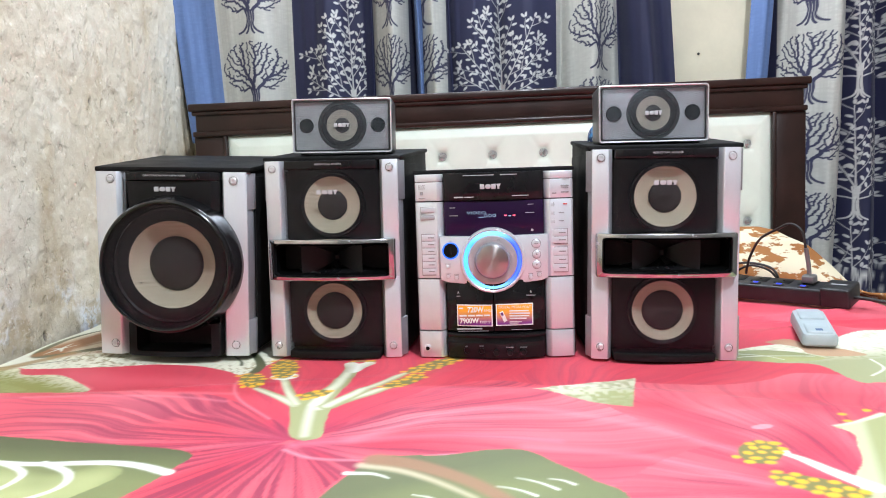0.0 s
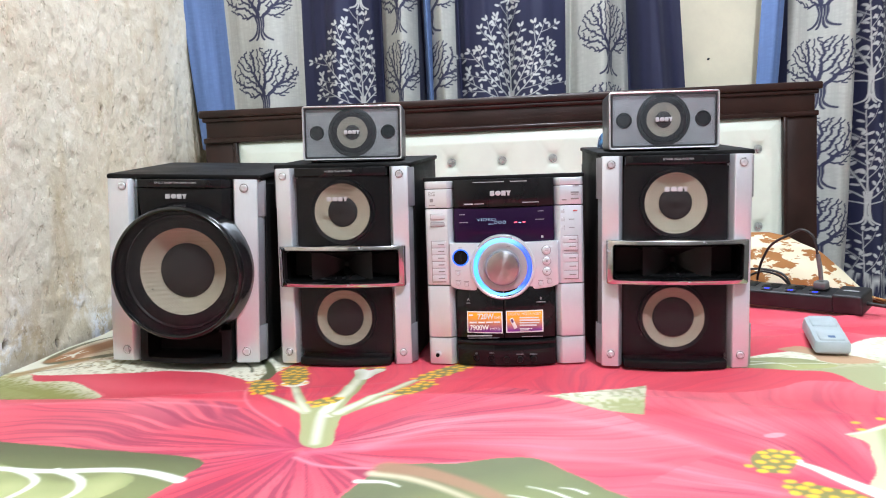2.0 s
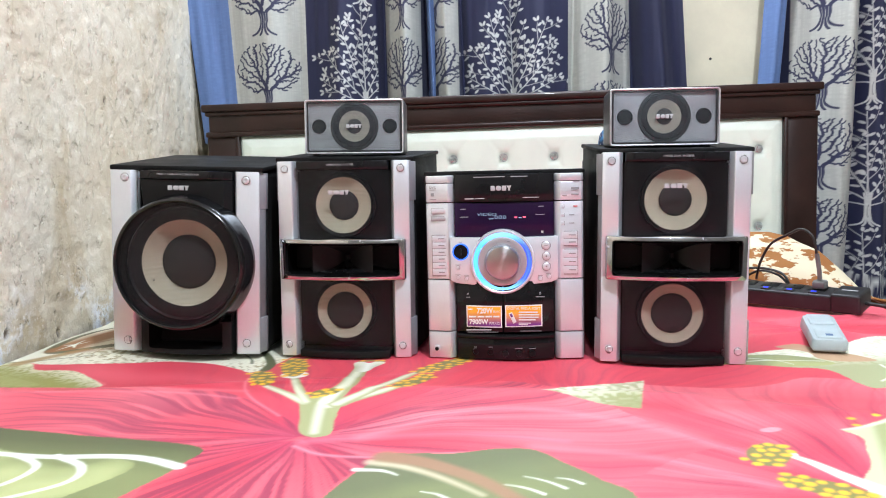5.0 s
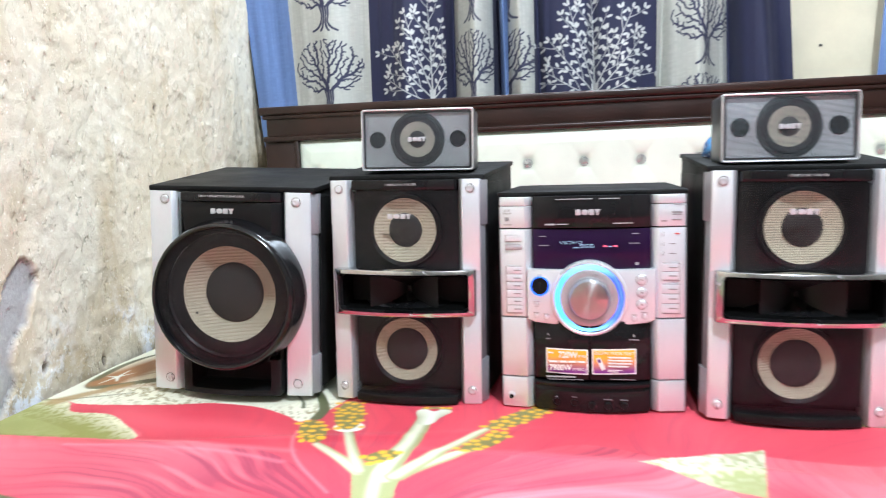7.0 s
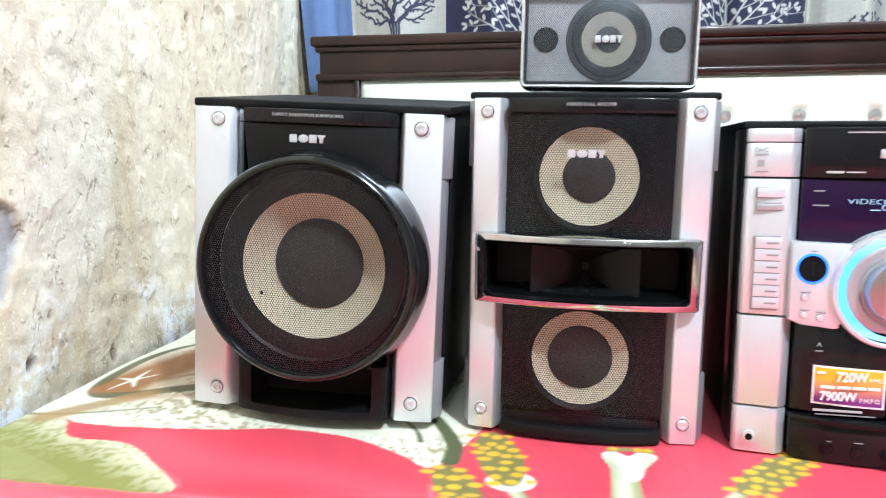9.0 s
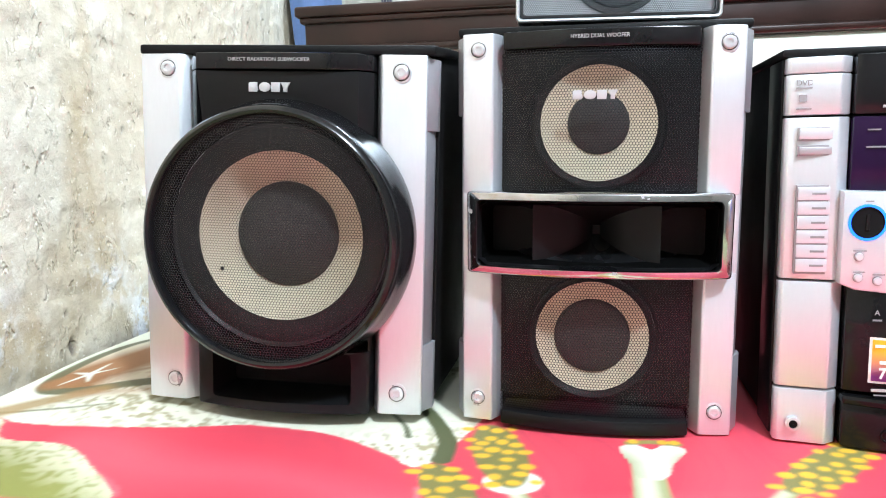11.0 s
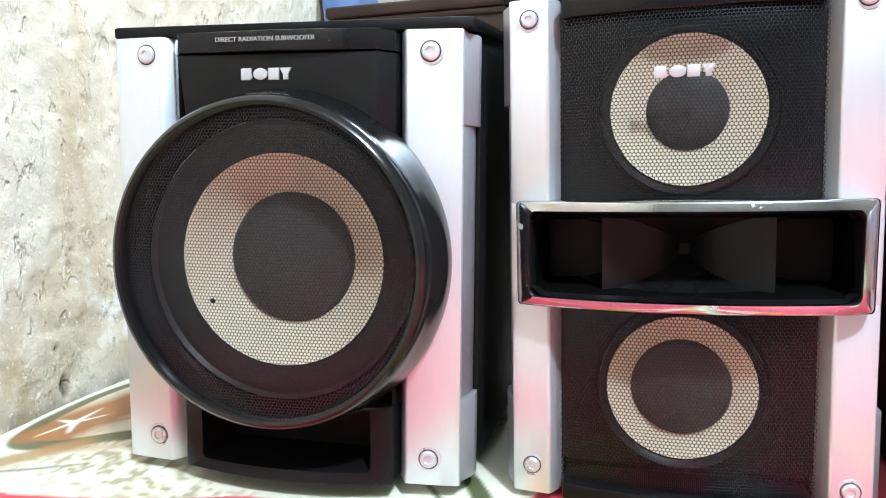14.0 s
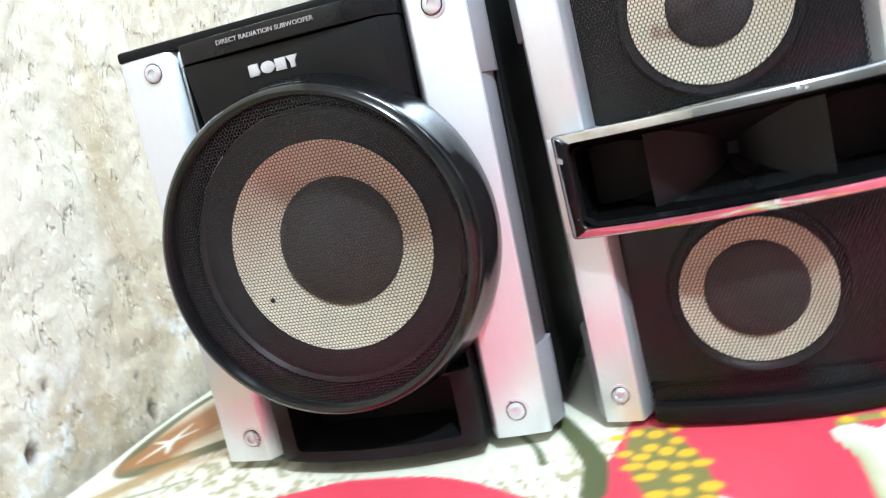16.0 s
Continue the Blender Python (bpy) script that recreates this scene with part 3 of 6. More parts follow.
def plaster():
    """The relief of the old plaster, with its fallen patch and pits."""
    ys = np.concatenate([np.linspace(-1.75, 1.2, 60)[:-1], np.linspace(1.2, BACK, 330)])
    zs = np.concatenate([np.linspace(FLOOR, -0.02, 12)[:-1], np.linspace(-0.02, 0.95, 205), np.linspace(0.95, CEIL, 30)[1:]])
    Y, Z = np.meshgrid(ys, zs)
    relief = 0.004 * (value_noise(Y * 3, Z * 3, 3) - 0.5) + 0.0022 * (value_noise(Y * 14, Z * 14, 4) - 0.5) + 0.0022 * (value_noise(Y * 45, Z * 45, 5) - 0.5) + 0.0014 * (value_noise(Y * 90, Z * 90, 13) - 0.5)
    flat = value_noise(Y * 20, Z * 20, 8)
    relief += 0.002 * (np.clip((flat - 0.62) * 12, 0, 1) - np.clip((value_noise(Y * 26, Z * 22, 9) - 0.7) * 12, 0, 1))
    # the patch of bare cement
    edge = 0.022 * (value_noise(Y * 24, Z * 24, 6) - 0.5) + 0.010 * (value_noise(Y * 70, Z * 70, 7) - 0.5)
    right = np.interp(Z, [-0.02, 0.03, 0.1, 0.15, 0.2, 0.235, 0.262], [1.49, 1.535, 1.548, 1.59, 1.622, 1.61, 1.57])
    top = 0.255 - 0.12 * np.clip(1.575 - Y, 0, 0.05) / 0.05 * 0.6
    inner = np.minimum(np.minimum(right - Y, top - Z), Y - 1.36) + edge
    patch = np.clip(inner / 0.006 + 0.5, 0, 1)
    relief -= 0.009 * patch
    # pits
    pit = np.zeros_like(Y)
    for py, pz, r in ((2.07, 0.538, 0.011), (1.80, 0.012, 0.013), (1.62, 0.047, 0.012), (1.66, 0.10, 0.006), (1.79, 0.06, 0.006), (1.95, 0.3, 0.006), (1.83, 0.17, 0.005), (2.3, 0.36, 0.006), (1.6, 0.34, 0.005), (2.2, 0.47, 0.004)):
        d = np.hypot((Y - py) / 0.7, Z - pz) + 0.006 * (value_noise(Y * 120, Z * 120, 11) - 0.5)
        pit = np.maximum(pit, np.clip((r - d) / 0.004, 0, 1))
    relief -= 0.006 * pit
    low = np.clip((0.17 - Z) / 0.12, 0, 1) * np.clip((value_noise(Y * 9, Z * 9, 12) - 0.3) * 3, 0, 1)
    grey_edge = np.clip(1 - np.abs(inner - 0.012) / 0.014, 0, 1) * 0.15
    P = np.stack([LEFT + relief, Y, Z], -1)
    ob = grid_mesh("plaster", P, np.stack([patch, low * (1 - patch), np.maximum(pit, grey_edge * patch)], -1), PLASTER)
    tagged(ob, "stained peeling cream plaster with bare cement patch", "", "", "structure")


plaster()

# ---- curtains ----
NAVY, LINEN, BORDER, SILK = (0.010, 0.012, 0.050), (0.47, 0.47, 0.43), (0.12, 0.20, 0.42), (0.62, 0.62, 0.60)


def branches(points, start, step, kill, curl=0.75):
    """Grows a tree of short limbs from start towards scattered points; returns nodes, parents and girths."""
    nodes, parents, left = [np.array(start, float)], [-1], np.array(points, float)
    for _ in range(160):
        if not len(left):
            break
        N = np.array(nodes)
        near = np.argmin(((left[:, None] - N[None]) ** 2).sum(-1), 1)
        for i in np.unique(near):
            d = left[near == i] - N[i]
            d = (d / np.maximum(1e-9, np.linalg.norm(d, axis=1))[:, None]).sum(0)
            turn = curl * math.sin(1.9 * i + 0.5)
            d = np.array([d[0] * math.cos(turn) - d[1] * math.sin(turn), d[0] * math.sin(turn) + d[1] * math.cos(turn)])
            new_node = N[i] + step * d / max(1e-9, np.linalg.norm(d))
            nodes.append(new_node)
            parents.append(int(i))
        N = np.array(nodes)
        left = left[((left[:, None] - N[None]) ** 2).sum(-1).min(1) > kill ** 2]
    girth = np.zeros(len(nodes))
    for i in range(len(nodes) - 1, 0, -1):
        girth[i] = max(girth[i], 1.0)
        girth[parents[i]] += girth[i] * (0.98 if girth[i] > 1 else 1.0)
    return nodes, parents, np.maximum(girth, 1)


def bare_tree():
    """A gnarled spreading tree in dark ink on linen, one repeat of the print."""
    rng = np.random.default_rng(4)
    c = Canvas(-0.115, 0.115, 0.0, 0.25, 0.0011, (0, 0, 0))
    ink = (1, 1, 1)
    p = rng.uniform(-1, 1, (1300, 2))
    p = p[np.hypot(p[:, 0], p[:, 1]) < 1][:720] * np.array([0.101, 0.086]) + np.array([0, 0.142])
    p = p[(p[:, 1] > 0.098) | (np.abs(p[:, 0]) > 0.036)]
    nodes, parents, girth = branches(p, (0, 0.064), 0.0046, 0.0062, 0.6)
    for i in range(1, len(nodes)):
        w = min(0.0125, 0.0021 + 0.0018 * girth[i] ** 0.5)
        c.stroke([nodes[parents[i]], nodes[i]], w, w, ink, 0.0007, 1, 0)
    for s in (-0.012, -0.004, 0.004, 0.012):
        c.stroke([(s * 3.0, 0.003), (s * 1.7, 0.011), (s * 0.75, 0.028), (s * 0.7 + 0.003, 0.05), (s * 0.9, 0.072)], 0.006, 0.0078, ink, 0.0006)
    for s in (-0.006, 0.001, 0.007):
        c.stroke([(s * 1.6, 0.012), (s, 0.03), (s + 0.002, 0.05), (s * 1.2, 0.07)], 0.0014, 0.001, (0, 0, 0), 0.0006, 0.8)
    return c


def leafy_tree():
    """A tall tree with long limbs and paired leaves in pale thread on navy, one repeat of the print."""
    c = Canvas(-0.21, 0.21, 0.0, 0.376, 0.0011, (0, 0, 0))
    ink = (1, 1, 1)

    def leaf(x, y, turn):
        c.oval(x + math.cos(turn) * 0.0115, y + math.sin(turn) * 0.0115, 0.0076, 0.0035, turn, ink, 0.95)

    def limb(x, y, turn, length, width, bend, depth):
        n = max(3, int(length / 0.0125))
        pts, a, at = [(x, y)], turn, []
        for k in range(n):
            a += bend / n + 0.11 * math.sin(2.3 * k + 9 * turn)
            x, y = x + length / n * math.cos(a), y + length / n * math.sin(a)
            pts.append((x, y))
            at.append((x, y, a))
        c.stroke(pts, width, width * 0.4, ink, 0.0006, 0.9, 3)
        for k, (px, py, pa) in enumerate(at):
            if depth and k % 3 == 2 and k < n - 1:
                side = 1 if (k // 3) % 2 else -1
                limb(px, py, pa + side * 0.72, length * (0.44 - 0.015 * k), width * 0.55, -side * 0.3, depth - 1)
            elif k > 0:
                for side in (1 if k % 2 else -1,):
                    leaf(px, py, pa + side * 0.85)
        leaf(x, y, a)

    for deg in (-70, -46, -23, 2, 26, 49, 72):
        t = radians(deg)
        limb(0.003 * math.sin(t), 0.062 + 0.045 * math.cos(t) ** 2, math.pi / 2 - t, 0.142 + 0.108 * math.cos(t) ** 2.5, 0.0038, 0.3 * t, 1)
    for s in (-1, -0.3, 0.4, 1):
        c.stroke([(s * 0.026, 0.003), (s * 0.011, 0.012), (s * 0.005, 0.03), (s * 0.004, 0.075), (s * 0.007, 0.105)], 0.0045, 0.004, ink, 0.0006)
    c.stroke([(0.001, 0.03), (-0.001, 0.05), (0.002, 0.07)], 0.0016, 0.001, (0, 0, 0), 0.0006, 0.8)
    return c


BARE, LEAFY = bare_tree(), leafy_tree()


def curtain(name, x0, x1, y0, z0, stripes, folds, label, lean=(0.0, 0.0), step=0.0018):
    """Cloth hanging in folds; stripes are (from, to, kind, middle of the print, squeeze); lean slants its two edges."""
    xs = np.arange(x0, x1, step)
    zs = np.concatenate([np.arange(z0, max(z0, 0.0), 0.02), np.arange(max(z0, 0.0), 0.96, step), np.linspace(0.96, 1.80, 24)])
    X, Z = np.meshgrid(xs, zs)
    fold = np.zeros_like(X)
    for cx, w, d in folds:
        fold -= d * np.exp(-((X - cx - 0.012 * np.sin(Z * 2.2 + cx * 9)) / w) ** 2)
    fold += 0.010 * np.sin(X * 31 + 1.5 * Z) + 0.012 * (value_noise(X * 22 + 0.8 * np.sin(Z * 3), Z * 1.5, 21) - 0.5) + 0.006 * (value_noise(X * 60, Z * 2.5, 25) - 0.5)
    slub = 0.88 + 0.2 * value_noise(X * 400, Z * 14, 22) * value_noise(X * 90, Z * 250, 23) + 0.1 * (value_noise(X * 60, Z * 3, 24) - 0.5)
    C = np.ones(X.shape + (3,)) * np.array(NAVY)
    for a, b, kind, mid, squeeze, *drop in stripes:
        low = drop[0] if drop else 0.0
        on = (X >= a) & (X < b)
        if kind == "border":
            col = np.array(BORDER) * slub[..., None]
        elif kind == "linen":
            t = BARE.sample((X - mid) * squeeze, np.mod(Z - 0.548 + low, 0.245))[..., :1]
            col = np.array(LINEN) * slub[..., None] * (1 - t) + np.array((0.018, 0.02, 0.06)) * t
        elif kind == "leafy":
            t = LEAFY.sample((X - mid) * squeeze, np.mod(Z - 0.506 + low, 0.375))[..., :1]
            col = np.array(NAVY) * (1 - t) + np.array(SILK) * slub[..., None] * t
        else:
            col = np.array(NAVY) * slub[..., None]
        C = np.where(on[..., None], col, C)
    slant = (Z - 0.55) * (lean[0] * np.clip(1 - (X - x0) / 0.35, 0, 1) + lean[1] * np.clip(1 - (x1 - X) / 0.25, 0, 1))
    P = np.stack([X + slant, y0 + fold, Z], -1)
    ob = grid_mesh(name, P, C, CURTAIN)
    return tagged(ob, label, "curtain", "curtains behind the bed")


curtain("curtain", 0.085, 0.852, 2.67, 0.46,
        [(0.0, 0.208, "border", 0, 1), (0.208, 0.436, "linen", 0.318, 1.0), (0.436, 0.665, "leafy", 0.625, 1.0), (0.665, 0.69, "plain", 0, 1), (0.69, 0.808, "linen", 0.752, 1.5), (0.808, 0.826, "plain", 0, 1), (0.826, 0.86, "border", 0, 1)],
        [(0.32, 0.10, 0.03), (0.56, 0.05, 0.06), (0.675, 0.016, -0.05), (0.752, 0.035, 0.075), (0.817, 0.010, -0.05), (0.838, 0.012, 0.045)], "navy and grey curtain printed with trees, gathered in folds", (-0.08, 0.0))
curtain("curtain", 0.838, 1.655, 2.675, 0.46,
        [(0.8, 0.928, "linen", 0.845, 1.0), (0.928, 1.275, "leafy", 1.10, 0.94), (1.275, 1.48, "linen", 1.40, 1.15, 0.15), (1.48, 1.66, "plain", 0, 1)],
        [(0.89, 0.03, 0.075), (0.945, 0.014, -0.045), (1.03, 0.05, 0.05), (1.105, 0.014, -0.03), (1.19, 0.06, 0.055), (1.285, 0.014, -0.035), (1.37, 0.045, 0.075), (1.475, 0.016, -0.05), (1.56, 0.035, 0.05)], "navy and grey curtain printed with silver trees", (0.0, -0.06))
curtain("curtain", 1.862, 2.5, 2.665, -0.42,
        [(1.8, 1.93, "border", 0, 1), (1.93, 1.958, "plain", 0, 1), (1.958, 2.143, "linen", 2.045, 1.12, 0.035), (2.143, 2.42, "leafy", 2.19, 1.0, -0.02), (2.42, 2.6, "linen", 2.52, 1.0)],
        [(1.895, 0.022, 0.03), (1.944, 0.012, -0.06), (2.085, 0.05, 0.10), (2.145, 0.014, -0.05), (2.21, 0.04, 0.07), (2.285, 0.016, -0.05), (2.37, 0.045, 0.07), (2.45, 0.02, -0.04)], "floor-length navy and grey curtain printed with trees", (0.06, 0.0))


# ---- the bed ----
def bed():
    b = thing("bed", pose(0, 0, 0), "dark-stained wooden bed with cream tufted headboard", "bed")
    tilt = pose(1.073, 2.46, 0.005, 0, -0.62, 0)

    def piece(name, bm, material, parent=b, label=""):
        ob = part(name, bm, material, parent, label)
        ob.matrix_basis = tilt
        return ob

    hw, top = 0.893, 0.552
    piece("top_rail", join(cuboid(-hw + 0.008, hw - 0.008, -0.008, 0.07, 0.478, top - 0.006, 0.004, 3)), WOOD)
    piece("cap_moulding", join(cuboid(-hw - 0.008, hw + 0.008, -0.026, 0.078, top - 0.008, top + 0.014, 0.006, 4), cuboid(-hw, hw, -0.018, 0.07, top - 0.02, top - 0.006, 0.005, 3)), WOOD)
    piece("bead_moulding", join(cuboid(-hw, hw, -0.018, 0.01, 0.470, 0.486, 0.005, 3)), WOOD)
    for s in (-1, 1):
        x0, x1 = (s * hw, s * (hw - 0.098))
        piece("post", cuboid(min(x0, x1), max(x0, x1), -0.004, 0.07, FLOOR, 0.474, 0.004, 2), WOOD)
        gx = s * (hw - 0.093)
        piece("post_bead", cuboid(gx - 0.006, gx + 0.006, -0.014, 0.004, -0.1, 0.474, 0.004, 2), WOOD)
    # tufted panel
    px, z0, z1 = hw - 0.0985, 0.02, 0.4715
    xs, zs = np.linspace(-px, px, 420), np.linspace(z0, z1, 120)
    X, Z = np.meshgrid(xs, zs)
    studs = [(-0.16 + 0.1475 * k, z) for k in range(-4, 7) for z in (0.158, 0.382)]
    bulge = 0.016 * np.clip(np.minimum(np.minimum(X + px, px - X), np.minimum(Z - z0, z1 - Z)) / 0.035, 0, 1) ** 0.6
    for sx, sz in studs:
        dx, dz = X - sx, Z - sz
        d = np.hypot(dx, dz)
        bulge -= 0.015 * np.exp(-(d / 0.014) ** 2) + 0.003 * np.exp(-(d / 0.035) ** 2)
        for tx, tz in ((0.6, 0.8), (-0.6, 0.8), (0.6, -0.8), (-0.6, -0.8)):
            along, off = dx * tx + dz * tz, dx * tz - dz * tx
            bulge -= 0.002 * np.exp(-(off / 0.006) ** 2) * np.clip(along / 0.02, 0, 1) * np.exp(-(along / 0.05) ** 2)
    P = np.stack([X, 0.004 - bulge, Z], -1)
    panel = grid_mesh("headboard_panel", P, np.ones_like(P) * 0.8, LEATHER, b, "cream tufted leatherette panel")
    panel.matrix_basis = tilt
    proto = None
    for sx, sz in studs:
        if proto is None:
            bm = lathe([(0.0135, 0.006), (0.0135, -0.001), (0.0115, -0.0035), (0.0112, -0.002), (0.0098, -0.0045), (0.0055, -0.0085), (0.0001, -0.0088)], 0, 0, 10)
            proto = part("stud", bm, CRYSTAL, panel, "faceted crystal button", 4)
            ob = proto
        else:
            ob = new("stud", proto.data)
            ob.parent = panel
            ob["label"] = "faceted crystal button"
        ob.location = (sx, -0.006, sz)
        ob.rotation_euler = (0.2, sx * 7, 0.3)
    part("side_board", cuboid(0.19, 0.225, 0.32, 2.45, -0.36, -0.14, 0.004), WOOD, b)
    part("side_board", cuboid(1.92, 1.955, 0.32, 2.45, -0.36, -0.14, 0.004), WOOD, b)
    part("foot_board", cuboid(0.19, 1.955, 0.285, 0.32, FLOOR, -0.12, 0.004), WOOD, b)
    part("slat_base", cuboid(0.225, 1.92, 0.32, 2.45, -0.22, -0.2, 0.002), WOOD, b)


bed()
tagged(part("mattress", cuboid(0.10, 1.945, 0.335, 2.43, -0.199, -0.012, 0.03, 4), MATTRESS), "thick white mattress under the printed sheet", "mattress")

RED, PINK, ROSE, PLUM = (0.68, 0.038, 0.075), (0.84, 0.185, 0.23), (0.76, 0.085, 0.135), (0.27, 0.012, 0.06)
OLIVE, LEAF, CREAM, MOSS, BROWN, YELLOW, WHITE = (0.20, 0.23, 0.085), (0.40, 0.43, 0.15), (0.79, 0.78, 0.63), (0.085, 0.10, 0.035), (0.36, 0.17, 0.085), (0.83, 0.47, 0.02), (0.82, 0.84, 0.75)


def flower_print():
    """The hibiscus pattern of the sheet, in centimetres on the bed."""
    c = Canvas(0, 235, 60, 248, 0.2, RED)
    X, Y = c.X, c.Y
    full = (slice(0, c.ny), slice(0, c.nx))
    c.lay(full, np.clip(value_noise(X / 11, Y / 9, 31) * 1.6 - 0.55, 0, 0.55), PINK)
    c.lay(full, np.clip(value_noise(X / 30, Y / 22, 32) * 1.5 - 0.5, 0, 0.6), ROSE)

    def petal(pts, root, seed, pale=0.4, streaks=1.0):
        """A petal: rose with plum veins that run out from its root."""
        win, m = c.inside(pts)
        x, y = X[win] - root[0], Y[win] - root[1]
        r, a = np.hypot(x, y), np.arctan2(y, x)
        wav = a + 0.05 * np.sin(r / 6.0 + seed) + 0.05 * (value_noise(x / 6 + 60, y / 6 + 60, seed + 3) - 0.5)
        base = np.ones(x.shape + (3,)) * np.array(RED)
        lift = np.clip(value_noise(wav * 5 + 9, r / 16, seed) * 1.5 - 0.45, 0, 1) * pale + np.clip((r - 14) / 40, 0, 0.3) * min(1.0, pale * 2)
        base = base * (1 - lift[..., None]) + np.array(PINK) * lift[..., None]
        vein = np.clip(value_noise(wav * 24 + 40, r / 14, seed + 1) * 3.0 - 1.2, 0, 1) * np.clip(1.25 - r / 46, 0, 0.9) * np.clip(r / 5, 0.15, 1) * streaks
        fine = np.clip(value_noise(wav * 85 + 70, r / 22, seed + 2) * 2.8 - 1.4, 0, 1) * np.clip(1.3 - r / 62, 0, 1) * np.clip(r / 9 - 0.4, 0, 1) * 0.75 * streaks
        throat = (0.6 * np.exp(-(r / 9) ** 2))[..., None]
        base = base * (1 - throat) + np.array((0.36, 0.02, 0.10)) * throat
        dark = np.clip(vein + fine, 0, 0.85)
        base = base * (1 - dark[..., None]) + np.array(PLUM) * dark[..., None]
        c.lay(win, m, base)

    root = (74, 116)
    petal([(92, 160), (100, 140), (118, 134), (141, 132), (160, 138), (166, 160), (150, 190), (92, 190)], (110, 120), 70, 0.12, 0.3)
    petal([(73, 117), (64.5, 129.5), (60, 139), (58, 147), (59.5, 154), (61.6, 161), (68, 168), (80, 170), (100, 166), (108, 150), (90, 130), (78, 118)], root, 40, 0.1, 0.35)
    petal([(74, 116), (59, 145), (57.5, 149.5), (54, 152.5), (49, 156), (44, 157), (39.5, 157), (34, 155.2), (26, 153.8), (19, 154.3), (16.3, 153.4), (18.5, 151.2), (25, 150.4), (30, 146.8), (35, 141.2), (20, 134), (40, 122)], root, 43, 0.06, 0.15)
    petal([(74, 117), (59, 136), (44, 140.2), (30, 140.4), (10, 141.5), (0, 138), (0, 128), (20, 123), (34, 119.3), (53, 113.2), (61.5, 112)], root, 46, 0.6)
    petal([(74, 114.5), (67, 113), (61, 112), (59, 104), (60, 97), (54, 70), (80, 70), (81, 99), (85.7, 109.8), (80, 113)], root, 49, 0.6)
    petal([(74.3, 113.4), (75.5, 116), (78.8, 117.5), (84, 130), (98, 142), (110, 138), (122, 128), (132, 112), (120, 98), (112, 99), (104, 111), (94.5, 110.4), (84.4, 109.8), (77, 110.2)], root, 52, 0.95, 0.8)
    far = (139, 96)
    petal([(138, 97), (121, 120), (116, 132), (119, 140.5), (127, 139), (135, 137.5), (143, 139), (150, 142.5), (157, 138), (150, 118), (142, 104)], far, 55, 0.75, 0.5)
    petal([(139, 96), (150, 118), (157, 136), (165, 132), (185, 120), (180, 95), (150, 80)], far, 58, 0.5, 0.5)
    petal([(139, 97), (128, 112), (112, 100), (104, 86), (110, 66), (150, 66)], far, 61, 0.85, 0.5)
    # the curled-back petal by the subwoofer: deep red above, paler below
    c.stroke([(27, 150.2), (36, 147.5), (46, 147), (56, 143)], 6.5, 4.0, (0.78, 0.10, 0.15), 4.0, 0.6)
    # plum shade under the overlapping petals, and pale folds along their rims
    c.stroke([(75, 116.8), (80, 121), (88, 128), (97, 136)], 1.2, 0.5, PLUM, 3.0, 0.5)
    c.stroke([(73, 117.5), (66, 123), (58, 130), (50, 136)], 1.0, 0.4, PLUM, 2.6, 0.45)
    c.stroke([(58.2, 146), (59.6, 139.5), (63, 133), (69, 125)], 0.35, 0.3, (0.88, 0.30, 0.36), 0.5, 0.7)
    c.stroke([(74.2, 112.6), (78, 109.8), (84, 109.2), (94, 109.9), (103, 110.6)], 0.5, 0.4, (0.9, 0.34, 0.4), 0.7, 0.75)
    c.stroke([(60, 138), (44, 139.8), (25, 141.2)], 0.8, 0.6, PINK, 1.4, 0.7)
    c.stroke([(75, 114.2), (84, 116), (96, 116.6), (108, 114)], 1.4, 0.8, (0.84, 0.2, 0.28), 1.8, 0.55)
    c.stroke([(82, 116), (98, 127), (113, 124), (124, 115), (131, 106)], 1.2, 0.8, (0.88, 0.30, 0.36), 2.6, 0.5)
    c.stroke([(104, 112), (118, 108), (128, 100)], 0.9, 0.7, (0.88, 0.30, 0.36), 2.4, 0.45)
    c.stroke([(60, 134), (46, 138), (26, 138)], 0.5, 0.4, (0.88, 0.30, 0.36), 1.2, 0.5)
    c.oval(134.6, 118.2, 1.6, 0.8, 0.4, (0.9, 0.5, 0.55), 0.5)
    # pale ground and leaves
    grain = lambda x, y: np.clip(value_noise(x / 0.7, y / 0.7, 33) * 2.2 - 1.2, 0, 0.7)
    haze = lambda x, y: np.clip(value_noise(x / 6, y / 5, 34) * 2 - 0.6, 0, 1)
    speck = lambda x, y: np.clip(value_noise(x / 0.45, y / 0.6, 36) * 5 - 2.7, 0, 1) * np.clip(value_noise(x / 9, y / 9, 37) * 2.4 - 0.4, 0, 1) * 0.9
    c.fill([(0, 165), (14, 156.5), (18, 154.9), (26, 154.5), (34, 155.7), (39.5, 157.4), (44, 157.4), (49, 156.2), (54, 153), (57.5, 150), (59.5, 154), (61.6, 161), (64, 172), (66, 200), (66, 247), (0, 247)], CREAM, 4, 1, (0.34, 0.29, 0.14), speck)
    c.fill([(0, 163), (9, 158.5), (14.5, 156), (16.3, 153.4), (18.5, 151.2), (25, 150.4), (30, 146.8), (35, 141.2), (26, 140.7), (10, 141.5), (0, 141.5)], (0.27, 0.28, 0.06), 5, 1, (0.76, 0.75, 0.55), lambda x, y: np.clip(np.clip(1.1 - np.abs(x * 0.62 + y - 165.2) / 5.5, 0, 1) - 0.5 * np.clip(value_noise(x / 0.5, y / 0.6, 38) * 2.6 - 1.1, 0, 1) + 0.3 * haze(x, y) - 0.1, 0, 1))
